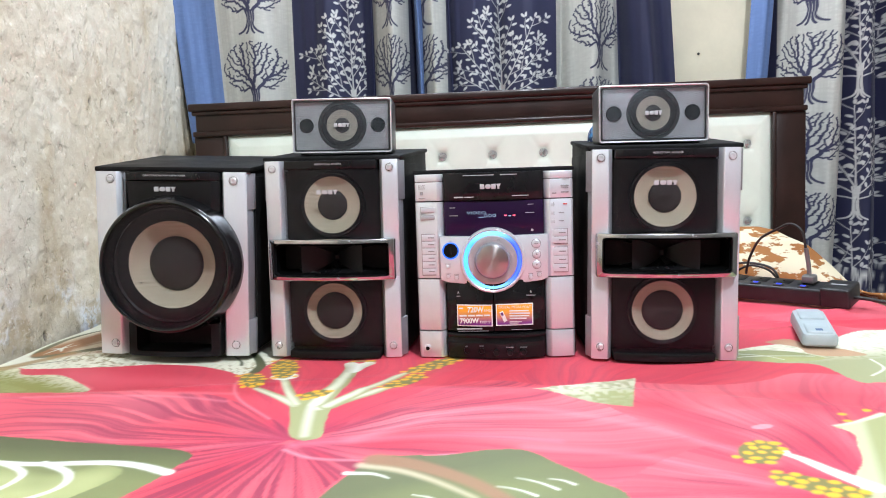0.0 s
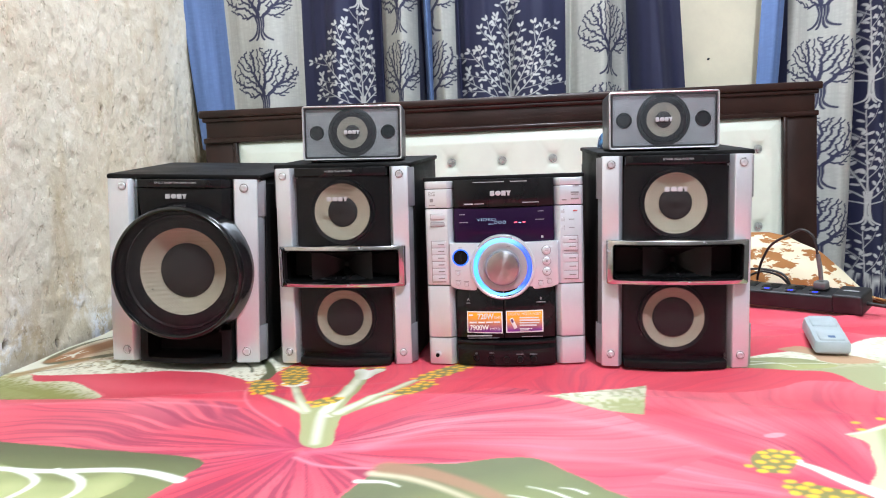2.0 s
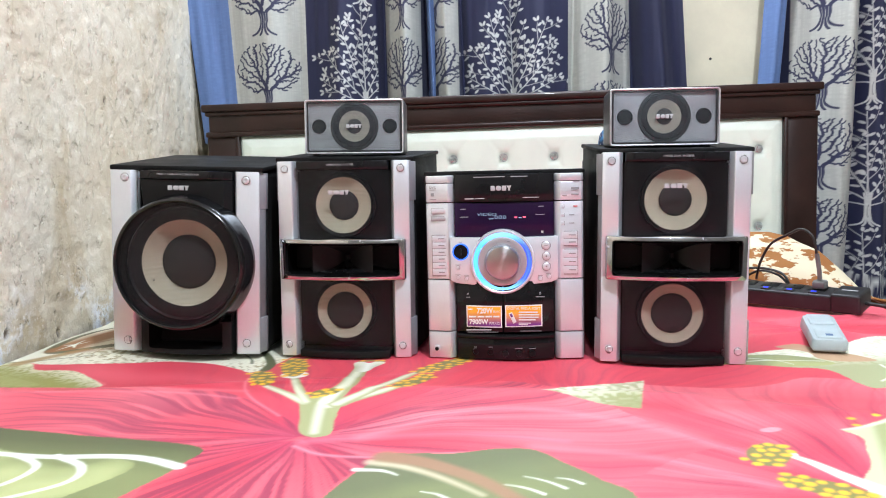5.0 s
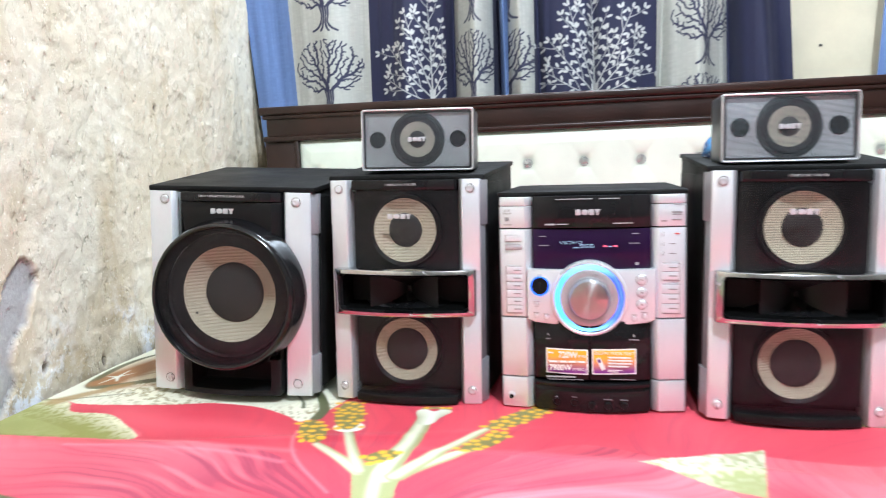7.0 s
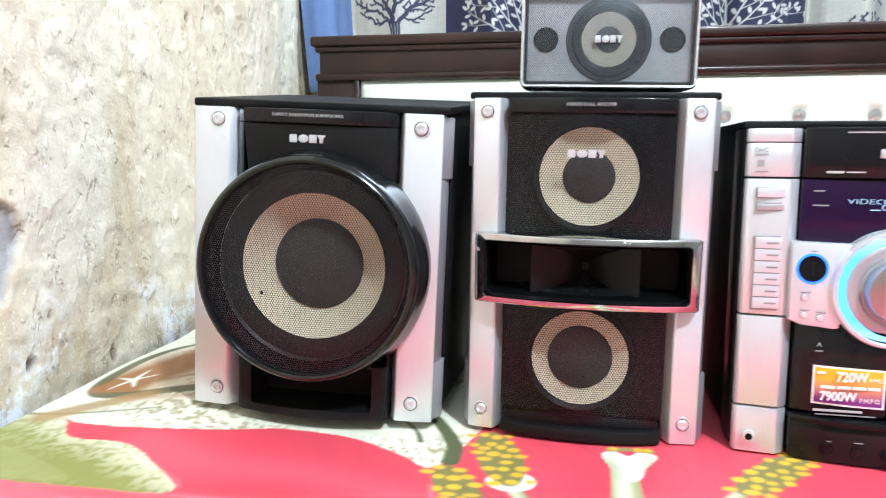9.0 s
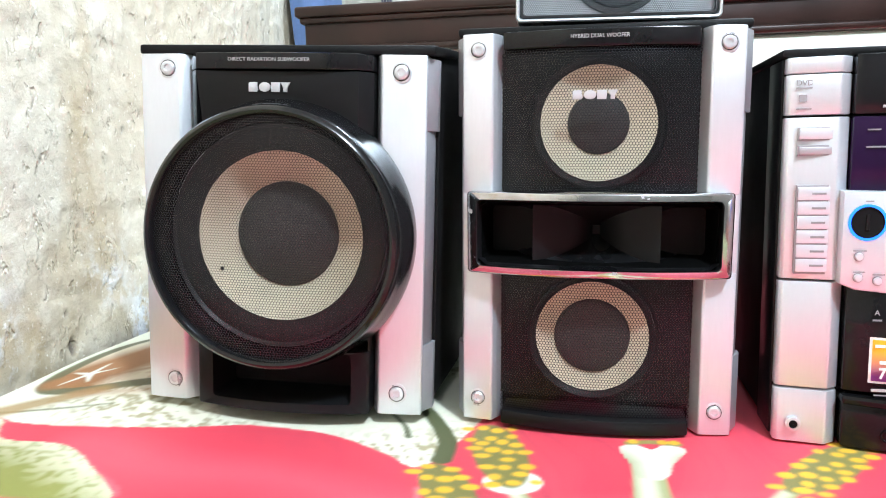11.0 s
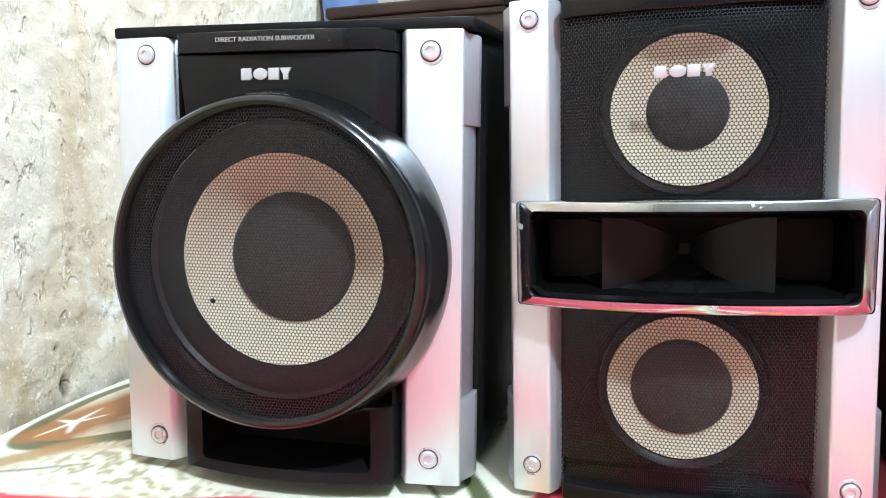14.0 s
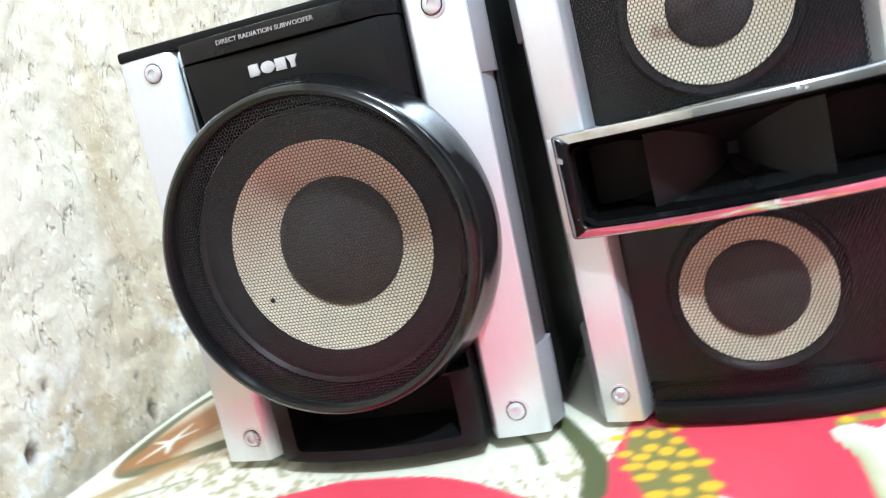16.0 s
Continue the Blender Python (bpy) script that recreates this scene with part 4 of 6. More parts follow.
    c.fill([(0, 150), (0, 142.5), (10, 142), (24, 141.6), (18, 146), (8, 150)], (0.3, 0.31, 0.1), 5, 0.5, LEAF, haze)
    c.stroke([(0, 159.5), (10, 157.8), (17, 158.4), (24, 160)], 0.9, 0.3, (0.12, 0.13, 0.04), 0.4, 0.9)
    # brown leaf by the wall
    c.fill([(11.5, 166.5), (10, 175), (13, 188), (24, 198), (32, 192), (36, 178), (30, 168), (20, 164.6)], (0.76, 0.68, 0.52), 6, 1, (0.34, 0.135, 0.03), lambda x, y: np.clip(np.clip(2.0 - np.abs((x - 14.5) * 0.9 - (y - 169) * 0.33) / 3.4, 0, 1) * np.clip(value_noise((x + 0.35 * y) / 1.8, (y - 0.2 * x) / 8, 35) * 3.5 + 0.2, 0, 1) + 0.6 * speck(x, y), 0, 1))
    c.stroke([(34, 169.5), (24, 165.8), (16, 164), (11.8, 166.2), (10.2, 174), (12, 188), (24, 199)], 2.6, 1.3, (0.10, 0.095, 0.028), 0.3, 0.95)
    c.stroke([(13, 167.5), (16, 172.5), (19.5, 181), (24, 189)], 5.0, 6.5, (0.34, 0.135, 0.03), 1.6, 0.95)
    c.stroke([(17, 168.5), (24, 172), (31, 177)], 0.5, 1.6, (0.3, 0.13, 0.04), 0.9, 0.7)
    c.stroke([(11.5, 157), (14.5, 160), (20, 164)], 4.0, 2.6, (0.36, 0.22, 0.06), 1.4, 0.85)
    c.stroke([(18, 163), (25, 163.5), (31, 166)], 2.2, 0.8, (0.4, 0.2, 0.08), 1.6, 0.6)
    for a in range(5):
        c.stroke([(14.6, 170.5), (14.6 + 2.8 * math.cos(a * 1.26 + 0.4), 170.5 + 4.6 * math.sin(a * 1.26 + 0.4))], 1.0, 0.2, WHITE, 0.2)
    # stems between the speakers
    c.stroke([(54.5, 167), (57, 162.3), (59.2, 156.5), (59.3, 152)], 1.4, 1.9, MOSS, 0.2)
    c.stroke([(52, 164), (54.5, 160), (55.5, 157)], 0.3, 0.7, MOSS, 0.2)
    # leaves towards the foot of the bed
    c.fill([(0, 130), (20, 124.5), (38, 119), (61, 113.3), (62, 107), (58, 96), (52, 70), (0, 70)], MOSS, 6, 1, OLIVE, lambda x, y: np.clip((122 - 0.15 * x - y) / 9, 0, 1))
    c.fill([(22, 118), (40, 111), (56, 108), (52, 97), (46, 84), (20, 84)], OLIVE, 6, 0.9, (0.46, 0.5, 0.22), haze)
    c.stroke([(28, 114), (40, 110.5), (54, 110), (62, 106.5)], 1.0, 1.5, WHITE, 0.3)
    c.stroke([(40, 110.5), (44.5, 107), (43, 101), (36, 97)], 1.0, 0.6, WHITE, 0.3)
    c.stroke([(45, 110.5), (50, 107), (50.5, 102), (43, 96)], 1.2, 0.6, WHITE, 0.3)
    c.fill([(80, 92), (81.5, 100), (85.7, 109.4), (90, 110), (94.6, 110), (99, 111.2), (103.8, 111), (107, 107), (110.4, 102), (113, 96), (104, 78), (80, 78)], (0.13, 0.15, 0.065), 6, 1, OLIVE, lambda x, y: np.clip((x * 0.5 + 58 - y) / 5, 0, 0.9) * (0.5 + 0.5 * haze(x, y)))
    c.stroke([(84.5, 107.6), (88.5, 106.0), (93, 102.6), (97.5, 98)], 1.6, 0.6, (0.62, 0.55, 0.38), 0.8, 0.8)
    c.stroke([(86, 109.3), (90, 107.6), (94, 104.8), (98, 101), (103, 94)], 3.2, 1.7, (0.33, 0.18, 0.10), 0.9, 0.95)
    c.stroke([(83, 105.3), (86, 105), (88, 103.6)], 0.9, 0.2, WHITE, 0.3)
    for x0, y0, x1, y1 in ((102.1, 102.9, 106.3, 99.7), (105.6, 102.5, 108.2, 100.9), (99.9, 100.7, 103.9, 98.2), (91, 99, 94, 97)):
        c.stroke([(x0, y0), ((x0 + x1) / 2 + 0.2, (y0 + y1) / 2 + 0.3), (x1, y1)], 0.15, 0.45, WHITE, 0.2)
    c.fill([(107, 136.4), (110, 138.2), (113, 138.8), (116.4, 140.3), (120, 140.9), (123.9, 142.4), (122.3, 136), (120.2, 127.4), (117.5, 128.6), (114.7, 130.3), (111, 134)], (0.33, 0.35, 0.15), 1, 1, CREAM, lambda x, y: np.clip(0.25 + 0.55 * np.clip((y - 131) / 8, 0, 1) + 0.4 * (haze(x, y) - 0.5) - 0.6 * np.clip(value_noise(x / 0.7, y / 0.9, 39) * 2.6 - 1.1, 0, 1), 0, 1))
    c.fill([(139, 154), (148, 160), (157, 163), (163, 163.5), (172, 168), (182, 174), (205, 182), (234, 182), (234, 120), (175, 128), (161, 136), (156.5, 137), (155, 147), (149, 149), (143, 152)], (0.36, 0.38, 0.2), 4, 1, CREAM, lambda x, y: np.clip(np.clip((y - 148 - 0.1 * (x - 150)) / 9, 0, 1) - 0.7 * grain(x, y), 0, 1))
    c.fill([(138, 153), (146, 158), (154, 157), (158, 151), (150, 149.5), (144, 151)], OLIVE, 5, 0.9, LEAF, haze)
    c.stroke([(140, 153), (148, 154), (157, 153)], 0.3, 0.3, WHITE, 0.2)
    c.stroke([(145, 156), (149, 154), (151, 151)], 0.3, 0.2, WHITE, 0.2)
    c.fill([(153, 164), (158, 165), (160.5, 160), (164, 158), (166, 153), (160, 152.5), (157, 155), (157, 160)], (0.5, 0.3, 0.17), 5, 0.95)
    c.stroke([(160, 140), (164, 144), (165, 150)], 0.4, 0.4, WHITE, 0.2)
    c.fill([(170, 150), (185, 146), (190, 138), (175, 138)], OLIVE, 5, 0.7)

    def anther(x, y, a, b, turn, n, seed):
        rng = random.Random(seed)
        c.oval(x, y, a * 1.15, b * 1.2, turn, (0.19, 0.18, 0.05))
        done = []
        for _ in range(6 * n):
            u, v = rng.uniform(-1.1, 1.1) * a, rng.uniform(-1.15, 1.15) * b
            if len(done) < n and all(math.hypot(u - p, v - q) > 1.35 for p, q in done):
                done.append((u, v))
                c.oval(x + u * math.cos(turn) - v * math.sin(turn), y + u * math.sin(turn) + v * math.cos(turn), rng.uniform(0.5, 0.8), rng.uniform(0.45, 0.65), 0, YELLOW)

    stem, light = (0.34, 0.36, 0.16), (0.68, 0.71, 0.5)
    pale = (0.74, 0.76, 0.6)
    c.fill([(73.5, 118), (72.2, 124), (70.6, 131), (71.5, 133.5), (74, 134.5), (76.6, 133), (77, 128.8), (77.4, 122), (77.9, 117.2), (75.8, 115.8)], stem, 5, 1)
    for pts, w0, w1 in (([(71.6, 131), (67.5, 136), (63, 140.5)], 2.2, 1.2), ([(71.6, 131.5), (68.5, 139), (65.6, 147.5)], 1.8, 1.3), ([(74.6, 131), (75.4, 138), (76.2, 145), (76.6, 152)], 3.6, 2.6), ([(75.6, 129), (80, 134.5), (85.5, 140)], 3.0, 1.5), ([(76.5, 130), (81, 139), (86.6, 148)], 3.0, 1.3)):
        c.stroke(pts, w0, w1, stem, 0.3)
        c.stroke([(x - 0.25, y) for x, y in pts], w0 * 0.5, w1 * 0.5, pale, 0.9, 0.9)
    c.stroke([(75.6, 117.5), (74.7, 124), (74, 131), (74.8, 137)], 0.7, 1.3, (0.82, 0.83, 0.7), 1.3, 0.85)
    c.fill([(74.7, 156), (75.2, 152.8), (75.8, 150), (77.8, 150), (78.9, 153), (80.4, 156), (78.6, 157), (77.5, 155.8), (76, 157)], WHITE, 4, 1, stem, lambda x, y: np.clip(np.abs(x - 77.4) / 2.4, 0, 1) * np.clip((157 - y) / 4, 0, 1))
    c.stroke([(75.6, 157.2), (77.5, 157.6), (79.8, 157.2)], 0.9, 0.9, (0.30, 0.28, 0.07), 0.2)
    for x in (76, 78.6, 79.6):
        c.oval(x, 157.6, 0.5, 0.5, 0, YELLOW)
    c.oval(65.6, 148, 2.4, 2.2, 0, WHITE)
    anther(60.6, 146, 4.7, 1.7, -1.2, 24, 1)
    anther(64.2, 153.8, 6.2, 1.95, -1.36, 34, 2)
    anther(73.2, 136.6, 2.2, 1.5, 0.6, 12, 3)
    anther(91, 153, 5.8, 1.8, 0.87, 34, 4)
    anther(86.6, 142.6, 4.2, 1.5, 0.95, 24, 5)
    c.fill([(134, 92), (136.5, 97.5), (138.2, 102), (141, 106), (143.0, 111), (144.6, 115.2), (143.6, 118.2), (146, 119.0), (149.1, 121.3), (152, 122.6), (154.5, 121), (151.5, 116), (148, 109.5), (145, 103), (143, 96), (141, 90)], stem, 4, 1, light, lambda x, y: np.clip(1 - np.abs(x - 140 - (y - 104) * 0.42) / 2.2, 0, 0.5))
    c.stroke([(143.8, 118.3), (147, 119.6), (152, 122.4)], 0.4, 0.7, pale, 0.6, 0.9)
    c.stroke([(138.5, 99), (136.4, 103), (134.6, 107.2), (132.6, 109.6)], 2.4, 0.7, (0.80, 0.80, 0.66), 0.5)
    c.oval(133, 109.4, 1.3, 1.1, 0, WHITE)
    anther(131, 109.4, 3.5, 2.0, 1.1, 26, 6)
    anther(133.2, 99.6, 4.2, 1.7, -0.6, 24, 7)
    for x, y in ((147, 122.9), (150.7, 123.8), (146.4, 120.2)):
        c.oval(x, y, 0.6, 0.5, 0, YELLOW)
    return c


def sheet_height(X, Y):
    """The sheet's gentle unevenness, and the rise under the subwoofer."""
    z = 0.004 * (value_noise(X * 4, Y * 4, 51) - 0.5) + 0.002 * (value_noise(X * 13, Y * 9, 52) - 0.5)
    z -= 0.002
    z += 0.016 * np.exp(-((X - 0.26) / 0.12) ** 2 - ((Y - 1.75) / 0.22) ** 2)
    z += 0.02 * np.clip((Y - 1.95) / 0.3, 0, 1) * np.exp(-((X - 0.1) / 0.3) ** 2)
    # soft creases running along the bed in front of the speakers
    for cx, cy, ln, wd, a, h in ((0.55, 1.42, 0.3, 0.012, 0.15, 0.003), (1.05, 1.36, 0.35, 0.015, -0.1, 0.003), (1.35, 1.3, 0.25, 0.014, -0.35, 0.003), (1.66, 1.8, 0.15, 0.012, 0.2, 0.008), (1.72, 1.9, 0.18, 0.014, 0.3, 0.010), (1.55, 1.85, 0.12, 0.01, -0.3, 0.006), (1.645, 1.70, 0.11, 0.04, 0.0, 0.019)):
        u, v = (X - cx) * math.cos(a) + (Y - cy) * math.sin(a), (Y - cy) * math.cos(a) - (X - cx) * math.sin(a)
        z += h * np.exp(-(u / ln) ** 2 - (v / wd) ** 2)
    return z


def sheet():
    pattern = flower_print()
    xs = np.concatenate([np.arange(0.085, 1.945, 0.0025), [1.95, 1.957, 1.961, 1.962, 1.963, 1.964, 1.965]])
    ys = np.concatenate([[0.322, 0.323, 0.324, 0.325, 0.329, 0.336], np.linspace(0.345, 0.88, 28)[:-1], np.arange(0.88, 1.72, 0.0025), np.arange(1.72, 2.45, 0.005)])
    X, Y = np.meshgrid(xs, ys)
    Z = sheet_height(X, Y)
    drop = np.maximum(np.interp(X, [1.945, 1.95, 1.957, 1.961, 1.962, 1.965], [0, 0.002, 0.008, 0.018, 0.08, 0.19]), np.interp(Y, [0.322, 0.324, 0.325, 0.329, 0.336, 0.345], [0.19, 0.08, 0.018, 0.008, 0.002, 0]))
    C = pattern.sample(X * 100, Y * 100)
    ob = grid_mesh("bed_sheet", np.stack([X, Y, Z - drop], -1), C, SHEET)
    tagged(ob, "red hibiscus-printed cotton sheet spread over the mattress", "bed sheet")


sheet()

# ---- the music system ----
def pillar(name, parent, x_in, x_out, z0, z1, gap=None, y_in=0.0, y_out=0.004, deep=0.03, lip=0.0065):
    """A silver side pillar: flat face, rolled inner edge, slanted grey outer edge."""
    s = 1 if x_out > x_in else -1
    w = abs(x_out - x_in)
    plan = [(x_in, deep), (x_in, y_in + 0.016), (x_in + s * 0.0008, y_in + 0.013), (x_in + s * lip, y_in + 0.0012), (x_in + s * (lip + 0.002), y_in)]
    plan += [(x_in + s * w * k, y_in + (y_out - y_in) * k ** 2) for k in (0.3, 0.5, 0.7, 0.85)]
    plan += [(x_out - s * 0.001, y_out), (x_out, y_out + 0.001), (x_out, deep)]
    if gap:
        ob = part(name, plan_prism(plan, z0, gap[0], 0.0008), SILVER, parent, "brushed silver pillar")
        part(name, plan_prism(plan, gap[1], z1, 0.0008), SILVER, parent, "brushed silver pillar")
        part("pillar_waist", plan_prism([(x_out - s * 0.014, deep), (x_out - s * 0.014, y_out), (x_out - s * 0.001, y_out), (x_out, y_out + 0.001), (x_out, deep)], gap[0], gap[1], 0), SILVER, parent)
    else:
        ob = part(name, plan_prism(plan, z0, z1, 0.0008), SILVER, parent, "brushed silver pillar")
    lo, hi = z0 + (z1 - z0) * 0.2, z1 - (z1 - z0) * 0.2
    grey = [(x_out - s * 0.0005, y_out + 0.002), (x_out + s * 0.008, y_out + 0.02), (x_out + s * 0.008, deep + 0.004), (x_out - s * 0.0005, deep + 0.004)]
    dark = [(x_out - s * 0.0005, y_out + 0.003), (x_out + s * 0.0045, y_out + 0.02), (x_out + s * 0.0045, deep + 0.004), (x_out - s * 0.0005, deep + 0.004)]
    part("edge_trim", plan_prism(grey, z0 + 0.002, lo, 0.0006), GREY_EDGE, ob, "slanted grey edge")
    part("edge_trim", plan_prism(grey, hi, z1 - 0.002, 0.0006), GREY_EDGE, ob, "slanted grey edge")
    part("edge_recess", plan_prism(dark, lo, hi, 0.0006), GREY_EDGE, ob)
    return ob


def cone(name, parent, cx, cz, rim, r_out, r_in, y_out, y_in, y_rim, tan=TAN):
    """A woofer: rubber surround, pale cone, black dust cap."""
    w = part(name, lathe([(rim, y_rim), (rim - 0.003, y_rim + 0.003), (r_out + (rim - r_out) * 0.6, y_out - 0.004), (r_out + 0.002, y_out + 0.001), (r_out, y_out + 0.002)], cx, cz), RUBBER, parent, "black rubber-edged woofer")
    n = 5
    part("cone", lathe([(r_out - (r_out - r_in) * i / n, y_out + (y_in - y_out) * (i / n) ** 0.8) for i in range(n + 1)], cx, cz), tan, w, "pale tan cone")
    part("dust_cap", lathe([(r_in + 0.0005, y_in - 0.0004)] + [(r_in * math.cos(radians(a)), y_in - 0.001 - r_in * 0.22 * math.sin(radians(a))) for a in (8, 25, 45, 65, 89.5)], cx, cz), DUST, w, "domed black dust cap")
    return w


def mesh_front(name, parent, x0, x1, z0, z1, y_edge, bow, material=GRILLE, thick=0.006):
    """A punched grille bowed forward, with a turned-back edge."""
    b = lambda x: -bow * (1 - ((x - (x0 + x1) / 2) / ((x1 - x0) / 2)) ** 2)
    nx, nz = 24, 8
    bm = bmesh.new()
    V = {}
    for i in range(nx + 1):
        for j in range(nz + 1):
            x, z = x0 + (x1 - x0) * i / nx, z0 + (z1 - z0) * j / nz
            e = min(i / nx, 1 - i / nx, 99) * (x1 - x0)
            f = min(j / nz, 1 - j / nz) * (z1 - z0)
            V[i, j] = bm.verts.new((x, y_edge + b(x) + (0.003 if min(e, f) < 1e-6 else 0), z))
    for i in range(nx):
        for j in range(nz):
            bm.faces.new((V[i, j], V[i + 1, j], V[i + 1, j + 1], V[i, j + 1]))
    return part(name, bm, material, parent, "black punched metal grille")


def wedge(bm, height, slope):
    """Raises a cabinet's top towards its back."""
    for v in bm.verts:
        if v.co.z > height * 0.6:
            v.co.z += slope * max(0.0, v.co.y - 0.012)
    return bm


def splay(bm, spread):
    """Widens a cabinet towards its back."""
    for v in bm.verts:
        v.co.x *= 1 + spread * max(0.0, v.co.y - 0.03)
    return bm


def front_speaker(m, tags):
    """A tall speaker: two woofers behind grilles with a horn between them."""
    s = thing("speaker", m, *tags)
    H = 0.371
    part("cabinet", splay(wedge(join(cuboid(-0.1265, 0.1265, 0.030, 0.300, 0.002, H - 0.006, 0.003), cuboid(-0.130, 0.130, 0.014, 0.302, H - 0.008, H, 0.0025)), H, 0.07), 0.36), CABINET, s, "black vinyl cabinet")
    part("side_panel", splay(cuboid(-0.1295, -0.1255, 0.034, 0.280, 0.01, H - 0.014, 0.001), 0.36), CABINET, s)
    part("side_panel", splay(cuboid(0.1255, 0.1295, 0.034, 0.280, 0.01, H - 0.014, 0.001), 0.36), CABINET, s)
    pillar("pillar", s, -0.088, -0.1235, 0.0, H - 0.007, (0.150, 0.2195))
    pillar("pillar", s, 0.088, 0.1235, 0.0, H - 0.007, (0.150, 0.2195))
    for x in (-0.1085, 0.1085):
        for z in (0.022, 0.3495):
            screw(s, x, 0.0012, z)
    part("backing", cuboid(-0.089, 0.089, 0.034, 0.038, 0.004, H - 0.008, 0), CAVITY, s)
    # glossy strip over the grille
    part("top_strip", bowed(-0.085, 0.085, 0.348, 0.3635, -0.004, 0.010, 0.034), GLOSS, s, "glossy black strip")
    lettering("HYBRID DUAL WOOFER", 0.0048, (0, -0.0148, 0.3565), INK, s, "tiny pale printed words", 0.05)
    mesh_front("grille", s, -0.0865, 0.0865, 0.221, 0.3475, -0.002, 0.012)
    mesh_front("grille", s, -0.0865, 0.0865, 0.0145, 0.147, -0.002, 0.012)
    for x, z, rin in ((0, 0.2825, 0.0272), (-0.0018, 0.0855, 0.0345)):
        part("baffle", baffle_plate(-0.0885, 0.0885, z - 0.0625, z + 0.0635, 0.016, x, z, 0.066), SATIN, s)
        cone("woofer", s, x, z, 0.0612, 0.0520, rin, 0.007, 0.012, 0.0155)
    badge(s, -0.003, -0.0146, 0.3065, 0.039, 0.0078)
    # horn with its chrome frame
    bow = lambda x: -0.020 * (1 - (x / 0.117) ** 2)
    z0, z1 = 0.1465, 0.2215
    zc = (z0 + z1) / 2

    def ring_loop(x, inset, r, y):
        """One loop of the surround: bowed across, its ends swept back and its top leaning forward."""
        lp = round_rect(-x, x, z0 + inset, z1 - inset, r, 3, y, bow)
        return [(px, py + 0.0032 * max(0.0, (abs(px) - 0.1075) / 0.0095) - 0.035 * (pz - zc), pz) for px, py, pz in lp]

    frame_loops = [round_rect(-0.117, 0.117, z0, z1, 0.003, 3, 0.02), ring_loop(0.117, 0.0, 0.003, -0.0118), ring_loop(0.1162, 0.0008, 0.003, -0.0130),
                   ring_loop(0.1150, 0.0018, 0.003, -0.0135), ring_loop(0.1074, 0.0068, 0.005, -0.0137)]
    horn = part("horn_frame", loft(frame_loops), CHROME, s, "dark chrome horn surround")
    part("horn_lip", loft([ring_loop(0.1075, 0.0067, 0.005, -0.0136), ring_loop(0.1062, 0.0078, 0.005, -0.0118), round_rect(-0.1040, 0.1040, z0 + 0.0095, z1 - 0.0095, 0.005, 3, -0.002, bow)]), SATIN_LIT, horn, "rounded glossy black lip")
    # mouth coloured near black to hold the shade of the recess
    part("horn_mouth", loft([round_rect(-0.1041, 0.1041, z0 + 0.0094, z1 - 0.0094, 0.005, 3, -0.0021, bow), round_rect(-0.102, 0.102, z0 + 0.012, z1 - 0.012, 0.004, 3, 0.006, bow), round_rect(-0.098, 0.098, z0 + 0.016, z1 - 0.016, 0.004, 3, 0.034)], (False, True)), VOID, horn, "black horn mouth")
    for name, sg in (("horn_floor", 1), ("horn_roof", -1)):
        bm = bmesh.new()
        grid = [[bm.verts.new((x, (-0.012 + bow(x)) * (1 - q) + 0.033 * q, zc - sg * (0.0296 - 0.0245 * q ** 1.6 * math.exp(-(x / 0.06) ** 2) - 0.003 * q) + 0.006 * sg * max(0.0, (abs(x) - 0.095) / 0.0105) ** 2)) for x in [0.1055 * (i / 14 - 1) for i in range(29)]] for q in [k / 10 for k in range(11)]]
        for a, b in zip(grid, grid[1:]):
            for k in range(28):
                bm.faces.new((a[k], a[k + 1], b[k + 1], b[k]))
        part(name, bm, SATIN_LIT, horn, "smooth sloping black horn throat")
    # added near-black plate standing in for the dark at the throat's back
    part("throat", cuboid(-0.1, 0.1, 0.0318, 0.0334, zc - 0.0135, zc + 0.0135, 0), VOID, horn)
    for sg in (-1, 1):
        inner = [(sg * (0.003 + 0.052 * (1 - k / 10) ** 1.6), -0.008 + 0.039 * k / 10) for k in range(11)]
        part("horn_wall", plan_prism([(sg * 0.0565, -0.0085)] + inner + [(sg * 0.046, 0.031), (sg * 0.051, 0.012)], zc - 0.029, zc + 0.029, 0.0), SATIN, horn)
    part("bottom_lip", bowed(-0.0855, 0.0855, 0.0, 0.0135, -0.006, 0.013, 0.034, 14, 0.002), SATIN, s, "satin black bottom lip")
    return s


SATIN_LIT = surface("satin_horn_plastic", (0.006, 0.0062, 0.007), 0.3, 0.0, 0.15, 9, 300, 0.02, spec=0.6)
RING = [2 * math.pi * i / 72 for i in range(72)]


def baffle_plate(x0, x1, z0, z1, y, cx, cz, r):
    """A flat plate with a round hole."""
    r = min(r, 0.0612)
    loop = []
    for t in RING:
        c, s = math.cos(t), math.sin(t)
        k = min((x1 - cx) / c if c > 1e-9 else 9e9, (x0 - cx) / c if c < -1e-9 else 9e9, (z1 - cz) / s if s > 1e-9 else 9e9, (z0 - cz) / s if s < -1e-9 else 9e9)
        loop.append((cx + k * c, y, cz + k * s))
    inner = [(cx + r * math.cos(t), y, cz + r * math.sin(t)) for t in RING]
    deep = [(cx + r * math.cos(t), y + 0.004, cz + r * math.sin(t)) for t in RING]
    return loft([loop, inner, deep])


